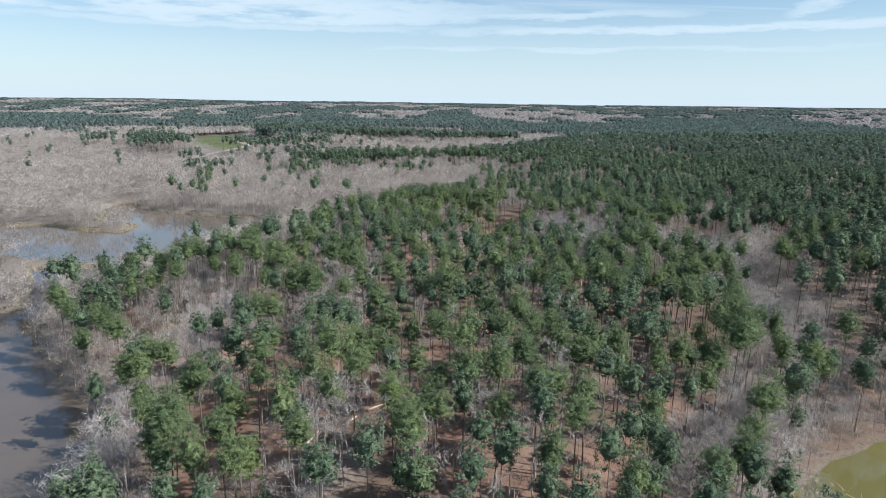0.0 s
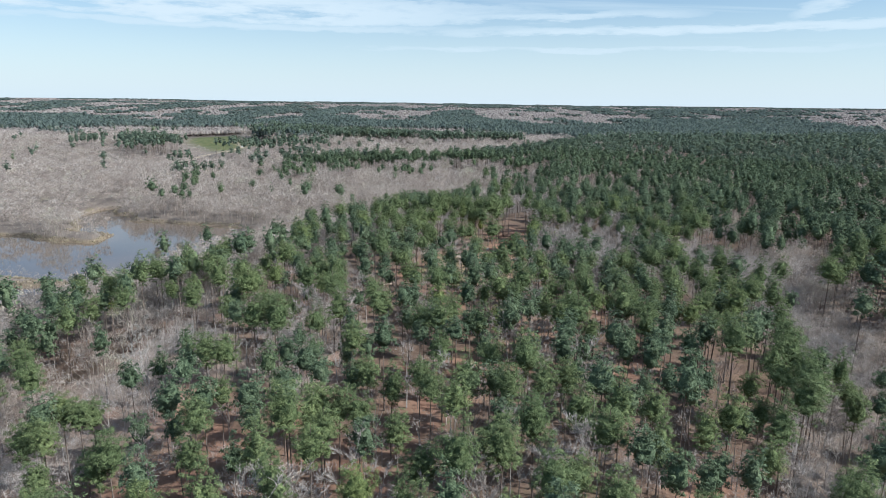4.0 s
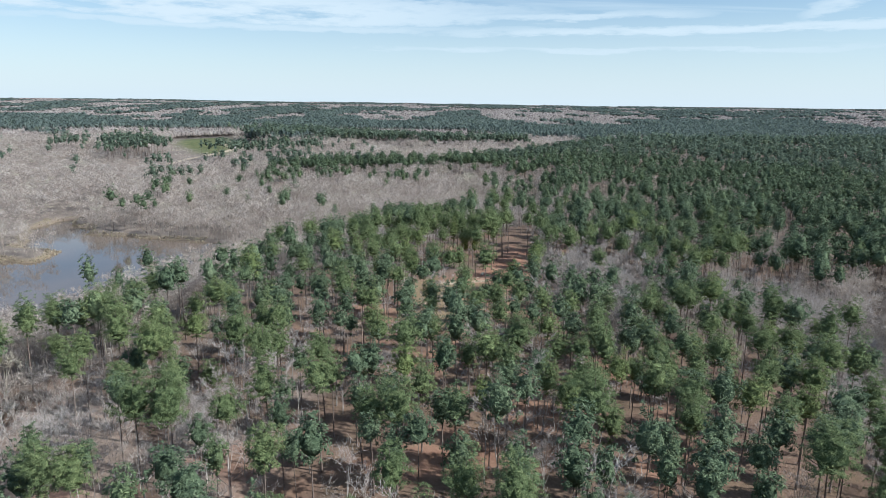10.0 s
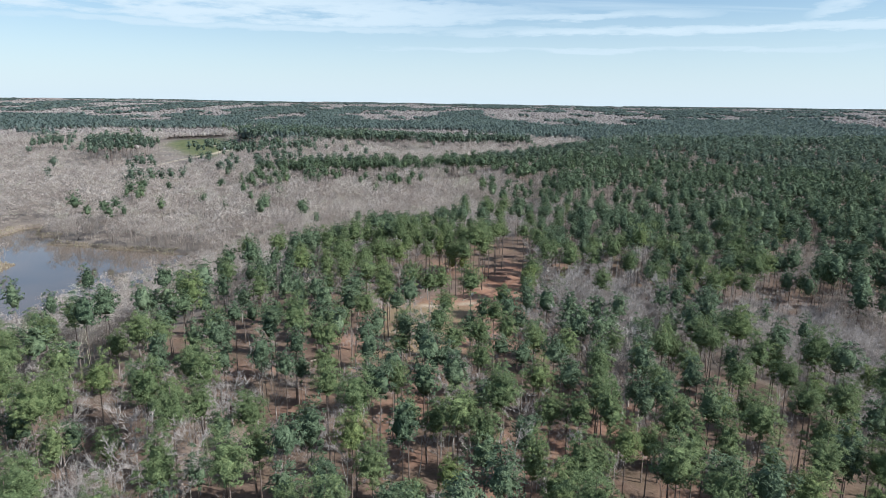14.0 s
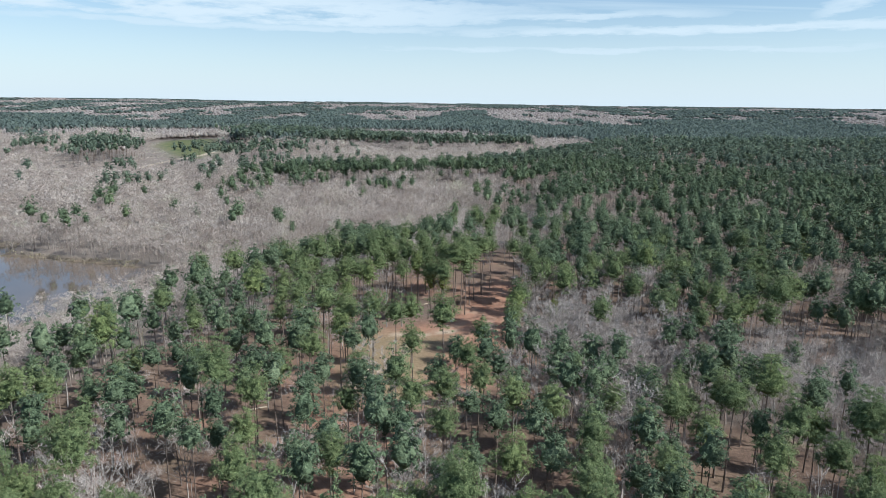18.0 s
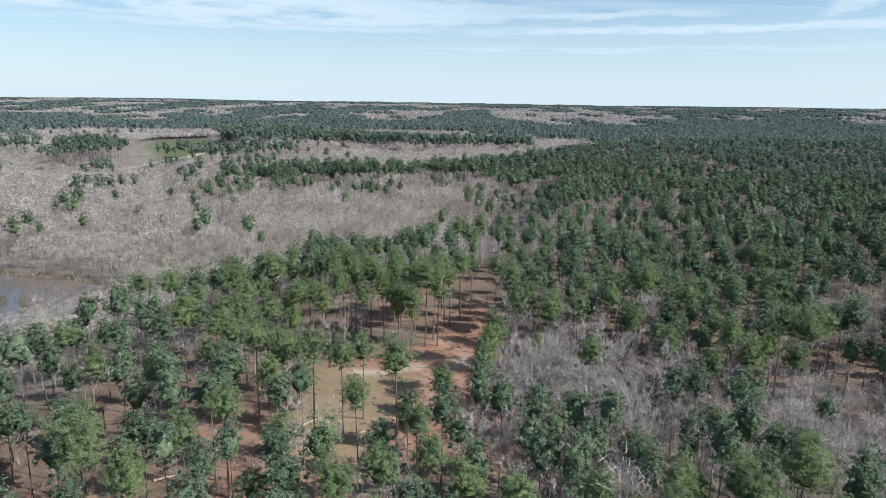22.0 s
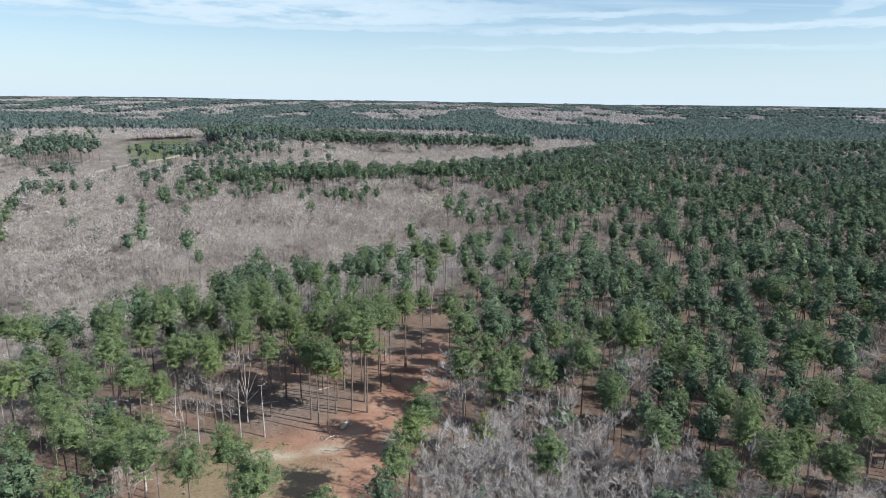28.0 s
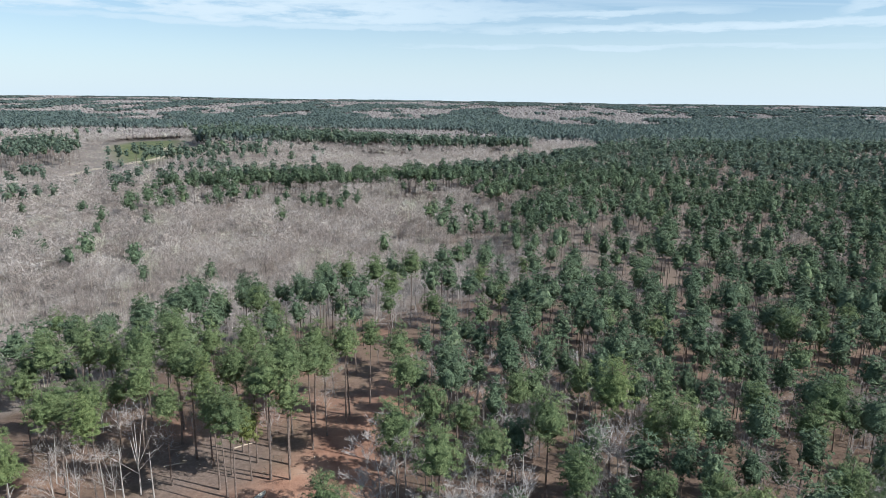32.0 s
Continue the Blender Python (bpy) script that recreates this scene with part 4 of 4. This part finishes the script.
def far_woods():
    """Canopy from 1000 m to the skyline, coarser with distance."""
    rng = np.random.default_rng(5)
    P = []
    d = 780.0
    while d < 4780:
        s = max(d / 155, 7.0)
        n = int(1.75 * d / s)
        w = np.linspace(-0.86, 0.86, n) + rng.uniform(-0.5, 0.5, n) * s / d
        r = d + rng.uniform(-0.6, 0.6, n) * s
        P.append(np.stack([20 + np.sin(w) * r, 100 + np.cos(w) * r, np.full(n, s)], 1))
        d += s * 0.8
    P = np.concatenate(P)
    x, y = P[:, 0], P[:, 1]
    done = ((y < 870) & (pine_chance(x, y) > 0.3) & (x < 800)) | ((y < 975) & (x > -520) & (x < 130) & (bare_chance(x, y) > 0.4)) | (inside_distance(FIELD, x, y) < 20)
    place = x, y
    x, y = (x - 19) / 0.87 + 19, (y - 110) / 0.87 + 110
    r = np.hypot(x, y)
    belt = 0.5 * step(100, 0, x) * step(1450, 1600, r) * step(2200, 1900, r) - 0.8 * step(150, 0, x) * step(1520, 1420, r) + wave(x * 0.32, y, 150, 31) + 0.55 * wave(x * 0.5, y, 60, 32) + 0.25 * wave(x, y, 300, 33)
    deep = step(1700, 2100, r)
    patch = 0.8 * wave(x * 1.5, y * 0.7, 300, 35) + 0.9 * wave(x * 1.5, y * 0.6, 150, 36) + 0.7 * wave(x, y, 60, 37) - 0.15
    belt = belt * (1 - deep) + patch * deep
    pine = belt > 0.02 - 0.45 * step(0, 500, x - 0.1 * y) * step(2500, 1500, y) + 0.15 * wave(x * 0.6, y, 45, 34)
    pine = (pine | (inside_distance(DARK_BLOCK, *place) < 0)) & (inside_distance(STRIP, *place) > 0)
    gap = (belt > -0.16) & (belt < -0.1) & (rng.random(len(x)) < 0.75)
    crowns, fans = [], []
    for k in range(8):
        g = np.random.default_rng(900 + k)
        c = np.stack([g.uniform(-0.28, 0.28, 3), g.uniform(-0.28, 0.28, 3), g.uniform(0.45, 0.75, 3)], 1)
        v, f = joined([hearts(g, c[:1], np.array([0.44])), sprays(g, c, np.full(3, 0.3), 3, 0.5, (0, 0, 0.1), 0.3, 0.4)])
        crowns.append((v, f, np.zeros(len(f), int)))
        v, f = joined([bare_simple(950 + k, 1.0, 0.6, 8, 0.035, False), hearts(g, [(0, 0, 0.35)], [0.42])])
        fans.append((v, f, np.zeros(len(f), int)))
    for which, mat, tall, blob, label in ((pine & ~done, M_NEEDLE_HAZED, 17, crowns, "far green conifer woods to the skyline, haze in their colour"),
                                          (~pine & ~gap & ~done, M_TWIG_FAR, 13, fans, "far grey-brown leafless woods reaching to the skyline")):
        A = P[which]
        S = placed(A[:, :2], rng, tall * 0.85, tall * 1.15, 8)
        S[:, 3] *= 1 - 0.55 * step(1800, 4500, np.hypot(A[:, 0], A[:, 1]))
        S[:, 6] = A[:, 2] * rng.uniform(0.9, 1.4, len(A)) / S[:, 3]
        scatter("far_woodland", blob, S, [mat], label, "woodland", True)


far_woods()

# ---- undergrowth and felling waste ----


def undergrowth():
    rng = np.random.default_rng(77)
    P = grid(rng, -140, 170, 62, 420, 2.6, 1.3, 0.85)
    P = P[in_reach(P)]
    x, y = P[:, 0], P[:, 1]
    rav = step(4, -4, inside_distance(RAVINE, x, y))
    c = 0.16 + 0.5 * step(-0.1, 0.5, wave(x, y, 15, 41)) + 0.3 * rav + 0.15 * leafless_patch(x, y)
    c = np.maximum(c, 0.38 * step(40, 55, x) * step(330, 300, y))
    c = np.maximum(c, 0.95 * step(2, -2, inside_distance(BURNT, x, y)))
    c = c * (1 - 0.97 * step(1, -3, inside_distance(CLEARING, x, y)))
    P = P[(rng.random(len(P)) < c) & (water_distance(x, y) > 0.3)]
    E = grid(rng, -340, -60, 110, 440, 2.4, 1.1, 0.9)
    E = E[(water_distance(E[:, 0], E[:, 1]) > 0.3) & (water_distance(E[:, 0], E[:, 1]) < 8)]
    P = np.concatenate([P, E])
    scatter("brush", [bare_kind(740 + k, 1.6 + 0.5 * k, 0.9 + 0.12 * k, 20, 0.022, False) for k in range(5)], placed(P, rng, 0.7, 1.4, 5),
            [M_BRUSH], "bare grey-brown brush on the forest floor", "brush")
    # straw-coloured marsh grass and low shrubs along the lake's edge
    E = grid(rng, -340, -84, 180, 440, 1.3, 0.6, 0.9)
    w = water_distance(E[:, 0], E[:, 1])
    E = E[(w > -0.4) & (w < 3.2 + 2 * wave(E[:, 0], E[:, 1], 12, 61)) & (E[:, 0] < -0.25 * E[:, 1] - 20)]
    tufts = []
    for k in range(5):
        g = np.random.default_rng(780 + k)
        n = 16
        b = np.stack([g.normal(0, 0.28, n), g.normal(0, 0.28, n), np.full(n, -0.05)], 1)
        e = b + np.stack([g.normal(0, 0.2, n), g.normal(0, 0.2, n), g.uniform(0.45, 0.95, n)], 1)
        side = np.stack([g.normal(0, 0.06, n), g.normal(0, 0.06, n), np.zeros(n)], 1)
        v = np.stack([b + side, b - side, e], 1).reshape(-1, 3)
        tufts.append((v, np.arange(len(v)).reshape(-1, 3), np.zeros(n, int)))
    scatter("marsh_grass", tufts, placed(E, rng, 0.7, 1.3, 5), [M_REED], "straw-coloured marsh grass along the lake's edge", "grass")
    E = grid(rng, -340, -84, 180, 440, 2.6, 1.2, 0.8)
    w = water_distance(E[:, 0], E[:, 1])
    E = E[(w > 0.6) & (w < 7) & (E[:, 0] < -0.25 * E[:, 1] - 20)]
    scatter("brush", [bare_kind(770 + k, 3.2 + 0.6 * k, 1.5 + 0.15 * k, 46, 0.04, False) for k in range(5)], placed(E, rng, 0.7, 1.3, 5),
            [M_TWIG_WOOD], "leafless shrubs on the lake's bank", "brush")
    # branches left on the ground, thickest round the clearing
    P = np.concatenate([grid(rng, -110, 150, 70, 400, 3.4, 1.7, 0.6), grid(rng, -12, 44, 240, 345, 1.5, 0.8, 0.5)])
    x, y = P[:, 0], P[:, 1]
    c = 0.3 + 0.7 * step(-0.2, 0.5, wave(x, y, 8, 42))
    c = c * (1 - 0.8 * step(-2, -5, inside_distance(CLEARING, x, y)))
    P = P[(rng.random(len(P)) < c) & (water_distance(x, y) > 1)]
    kinds = []
    for k in range(6):
        g = np.random.default_rng(760 + k)
        sticks = []
        for _ in range(4):
            w, l = g.uniform(0, 6.28), g.uniform(0.4, 1.7)
            p = np.array([g.normal(0, 0.5), g.normal(0, 0.5), g.uniform(0.04, 0.15)])
            sticks.append(tube([p, p + np.array([math.cos(w) * l, math.sin(w) * l, g.uniform(-0.05, 0.2)])], [g.uniform(0.018, 0.04), 0.01], 3))
        v, f = joined(sticks)
        kinds.append((v, f, np.zeros(len(f), int)))
    scatter("slash_debris", kinds, placed(P, rng, 0.7, 1.3, 6), [M_SLASH], "dry broken branches strewn over the forest floor", "debris")


undergrowth()

# ---- things on the ground ----


def fallen_log(a, b, r, label):
    """A felled stem with pale cut ends, lying on the ground."""
    z = float(height(*a)) + r * 0.7, float(height(*b)) + r * 0.7
    p, q = np.array((*a, z[0])), np.array((*b, z[1]))
    log = new("fallen_log")
    log.location = p
    d = q - p
    line = [d * k + (0, 0, 0.05 * math.sin(k * 3.1)) for k in np.linspace(0, 1, 5)]
    part("stem", tube(line, np.linspace(r, r * 0.72, 5), 9), [M_LOG], log)
    for at, rr in ((line[0], r), (line[-1], r * 0.72)):
        u = d / np.linalg.norm(d)
        side = np.cross(u, (0, 0, 1))
        up = np.cross(side, u)
        ring = [at + rr * 0.98 * (side * math.cos(w) + up * math.sin(w)) for w in np.linspace(0, 2 * math.pi, 9, endpoint=False)]
        v = np.array([at + u * (0.02 if at is line[-1] else -0.02)] + ring)
        part("cut_end", (v, np.array([(0, 1 + k, 1 + (k + 1) % 9) for k in range(9)])), [M_LOG], log, "pale sawn end of the log")
    stubs = [tube([d * k, d * k + np.array((0.25 * math.cos(w), 0.25 * math.sin(w), 0.35))], [r * 0.3, r * 0.16], 5) for k, w in ((0.45, 1.0), (0.8, 4.0))]
    for st in stubs:
        part("branch_stub", st, [M_LOG], log)
    tagged(log, label, "log", "felled logs in the stand")


for a, b in (((-24.8, 121.4), (-22.6, 126.4)), ((-15.3, 120.9), (-11.6, 124.2)), ((-19.3, 114.4), (-17.2, 118.2)), ((-37.2, 163.2), (-33.4, 167.8)),
             ((-25.0, 107.0), (-23.8, 112.0)), ((-19.8, 239.3), (-16.6, 241.6))):
    fallen_log(a, b, 0.2, "pale barkless log lying on red pine straw")
fallen_log((63.2, 106.6), (68.4, 102.6), 0.14, "pale fallen log reaching into the pond")
for a, b in (((-0.3, 259.6), (2.2, 262.0)), ((3.1, 259.8), (5.4, 261.6)), ((10.1, 255.9), (12.0, 257.3)), ((17.3, 290.9), (19.0, 292.4)), ((1.0, 303.0), (4.2, 304.4)),
             ((11.0, 309.0), (14.0, 311.0))):
    fallen_log(a, b, 0.13, "short pale cut log on the bare clay clearing")


def plain(name, color, rough=0.6):
    m, N, L, b = material(name, rough)
    n = noise_node(N, L, 2.5, 6)
    L.new(ramp(N, L, n.outputs[0], [(0.3, tuple(c * 0.78 for c in color)), (0.7, color)]), b.inputs["Base Color"])
    return m


M_PALE_PAINT = plain("weathered pale paint", (0.64, 0.59, 0.50))
M_WHITE_METAL = plain("white painted sheet", (0.82, 0.82, 0.80), 0.4)
M_GREY_METAL = plain("grey roof sheet", (0.45, 0.45, 0.46), 0.45)
# Near-black panel colour stands in for the shade inside an open doorway.
M_DOORWAY_SHADE = plain("painted shade of the doorway", (0.05, 0.05, 0.05))


def box(x0, y0, z0, x1, y1, z1):
    bm = bmesh.new()
    bmesh.ops.create_cube(bm, size=1)
    for v in bm.verts:
        v.co = ((x0 + x1) / 2 + v.co.x * (x1 - x0), (y0 + y1) / 2 + v.co.y * (y1 - y0), (z0 + z1) / 2 + v.co.z * (z1 - z0))
    bmesh.ops.bevel(bm, geom=list(bm.edges), offset=min(x1 - x0, y1 - y0, z1 - z0) * 0.12, segments=1, affect="EDGES")
    bmesh.ops.triangulate(bm, faces=list(bm.faces))
    bm.verts.index_update()
    v = np.array([w.co[:] for w in bm.verts])
    f = np.array([[w.index for w in k.verts] for k in bm.faces])
    bm.free()
    return v, f


def skiff():
    """A small flat-bottomed open boat."""
    ob = new("small_boat")
    stations = [(-1.45, 0.36, 0.06), (-0.7, 0.48, 0.0), (0.2, 0.5, 0.0), (0.95, 0.38, 0.04), (1.5, 0.12, 0.16)]
    V, F = [], []
    for y, w, z in stations:
        V += [(-w, y, 0.42 + z * 0.4), (-w * 0.78, y, z), (w * 0.78, y, z), (w, y, 0.42 + z * 0.4),
              (w - 0.05, y, 0.41 + z * 0.4), (w * 0.74, y, z + 0.04), (-w * 0.74, y, z + 0.04), (-w + 0.05, y, 0.41 + z * 0.4)]
    for k in range(len(stations) - 1):
        for q in range(8):
            a, b = k * 8 + q, k * 8 + (q + 1) % 8
            F += [(a, b, b + 8), (a, b + 8, a + 8)]
    for k in (0, len(stations) - 1):
        o = k * 8
        F += [(o, o + 1, o + 2), (o, o + 2, o + 3)]
    part("hull", (np.array(V, float), np.array(F)), [M_PALE_PAINT], ob)
    for y in (-0.9, 0.15):
        part("bench", box(-0.42, y - 0.13, 0.28, 0.42, y + 0.13, 0.32), [M_PALE_PAINT], ob, "plain wooden bench board")
    ob.matrix_basis = pose(20.2, 295.7, float(height(20.2, 295.7)) + 0.02, 0, 0, -19)
    tagged(ob, "small pale flat-bottomed boat lying on red clay", "boat")


skiff()


def snag(x, y, tall, turn):
    """A dead standing stem with a few broken limbs."""
    g = np.random.default_rng(int(abs(x) * 31 + y))
    ob = new("dead_tree")
    line = [(0.25 * math.sin(k * 2 + x), 0.2 * math.sin(k * 1.7), tall * k - 0.3) for k in np.linspace(0, 1, 6)]
    part("trunk", tube(line, np.linspace(0.17, 0.04, 6), 7), [M_GREY_BARK], ob)
    for k in range(7):
        z = tall * g.uniform(0.35, 0.95)
        w, l = g.uniform(0, 6.28), g.uniform(0.5, 1.5)
        base = np.array([np.interp(z, [p[2] for p in line], [p[i] for p in line]) for i in range(3)])
        tip = base + np.array([math.cos(w) * l, math.sin(w) * l, l * g.uniform(0.1, 0.8)])
        part("limb", tube([base, (base + tip) / 2 + (0, 0, 0.12), tip], [0.05, 0.035, 0.012], 4), [M_GREY_BARK], ob)
    ob.matrix_basis = pose(x, y, float(height(x, y)), 0, 0, turn)
    tagged(ob, "dead pale-grey standing tree with broken limbs", "tree", "dead trees of the stand")


for x, y, tall in ((-44, 166, 9), (-36, 158, 12), (-15, 192, 10), (-30, 187, 9), (-5, 288, 11), (-2, 291, 10), (2, 290, 12), (6, 291, 11), (-12, 285, 10),
                   (62, 252, 10), (88, 262, 12), (40, 262, 9), (-52, 176, 10), (30, 128, 8), (58, 118, 11), (-66, 200, 10), (-56.6, 238.2, 8), (72, 258, 12), (104, 268, 11), (84, 132, 9)):
    snag(x, y, tall, random.uniform(0, 360))


def pale_tree(x, y, size, seed):
    wood, twigs = bare_shape(seed, 12.0)
    ob = new("bare_tree")
    part("trunk", wood, [M_PALE_BARK], ob)
    part("crown", twigs, [M_PALE_BARK], ob)
    ob.matrix_basis = spot(x, y, 1.0, seed)
    tagged(ob, "pale bleached leafless tree beside felled stems", "tree", "leafless trees of the stand")


for k, (x, y) in enumerate(((-35.7, 216.7), (-33, 209), (-38.5, 205), (-60, 150), (-66, 158), (-57, 164), (-70, 172), (-34, 165))):
    pale_tree(x, y, 1.0, 340 + k)


def stump(x, y, r):
    ob = new("tree_stump")
    part("body", tube([(0, 0, -0.1), (0, 0, 0.12), (0.01, 0.02, 0.38)], [r * 1.35, r * 1.05, r], 9), [M_PINE_BARK], ob)
    ring = [(0.01 + r * 0.97 * math.cos(w), 0.02 + r * 0.97 * math.sin(w), 0.385) for w in np.linspace(0, 2 * math.pi, 9, endpoint=False)]
    part("cut_face", (np.array([(0.01, 0.02, 0.39)] + ring), np.array([(0, 1 + k, 1 + (k + 1) % 9) for k in range(9)])), [M_LOG], ob, "pale sawn face of the stump")
    ob.matrix_basis = pose(x, y, float(height(x, y)), 0, 0, random.uniform(0, 360))
    tagged(ob, "low cut pine stump on bare red clay", "stump", "stumps in the clearing")


for x, y in ((3, 268), (12, 271), (17, 262), (8, 277), (22, 275), (29, 300), (33, 316), (26, 307), (-1, 273), (14, 250), (21, 254), (36, 326)):
    stump(x, y, random.uniform(0.16, 0.26))

M_YELLOW_NEEDLE = foliage("yellowing needles", (0.12, 0.145, 0.052), (0.19, 0.215, 0.078), (0.27, 0.285, 0.10), True)


def yellow_pine(x, y, seed):
    trunk, arms, crown = pine_shape(seed, 16.0, 0.42, 2.4, 240, 13)
    tree = new("pine_tree")
    part("trunk", joined([trunk, arms]), [M_PINE_BARK], tree)
    part("crown", crown, [M_YELLOW_NEEDLE], tree)
    tree.matrix_basis = spot(x, y, 1.0, 0.7)
    tagged(tree, "younger pine with a yellow-green narrow crown", "tree", "pines of the thinned stand")


yellow_pine(46.5, 279.5, 71)
yellow_pine(-91, 196, 72)
yellow_pine(17.5, 300.0, 73)
yellow_pine(13.5, 301.5, 74)


def shed():
    """The white shelter beside the track in the green field."""
    ob = new("field_shed")
    part("wall", box(-2.4, -1.6, 0, 2.4, -1.5, 2.4), [M_WHITE_METAL], ob)
    part("wall", box(-2.4, 1.5, 0, 2.4, 1.6, 2.4), [M_WHITE_METAL], ob)
    part("wall", box(-2.4, -1.5, 0, -2.3, 1.5, 2.4), [M_WHITE_METAL], ob)
    part("wall", box(2.3, -1.5, 0, 2.4, 1.5, 2.4), [M_WHITE_METAL], ob)
    v = np.array([(-2.6, -1.9, 2.35), (2.6, -1.9, 2.35), (2.6, 0, 3.2), (-2.6, 0, 3.2), (2.6, 1.9, 2.35), (-2.6, 1.9, 2.35),
                  (-2.6, -1.9, 2.27), (2.6, -1.9, 2.27), (2.6, 1.9, 2.27), (-2.6, 1.9, 2.27)], float)
    f = np.array([(0, 1, 2), (0, 2, 3), (3, 2, 4), (3, 4, 5), (6, 8, 7), (6, 9, 8), (0, 6, 7), (0, 7, 1), (5, 4, 8), (5, 8, 9),
                  (1, 7, 8), (1, 8, 4), (1, 4, 2), (0, 5, 9), (0, 9, 6), (0, 3, 5)])
    part("roof", (v, f), [M_GREY_METAL], ob)
    part("doorway_panel", box(-0.5, -1.66, 0.02, 0.5, -1.6, 2.0), [M_DOORWAY_SHADE], ob, "dark panel painted as the shaded inside of a doorway")
    ob.matrix_basis = pose(-250, 813, float(height(-250, 813)) - 0.05, 0, 0, 20)
    tagged(ob, "small white shed beside a sandy field track", "shed")


shed()
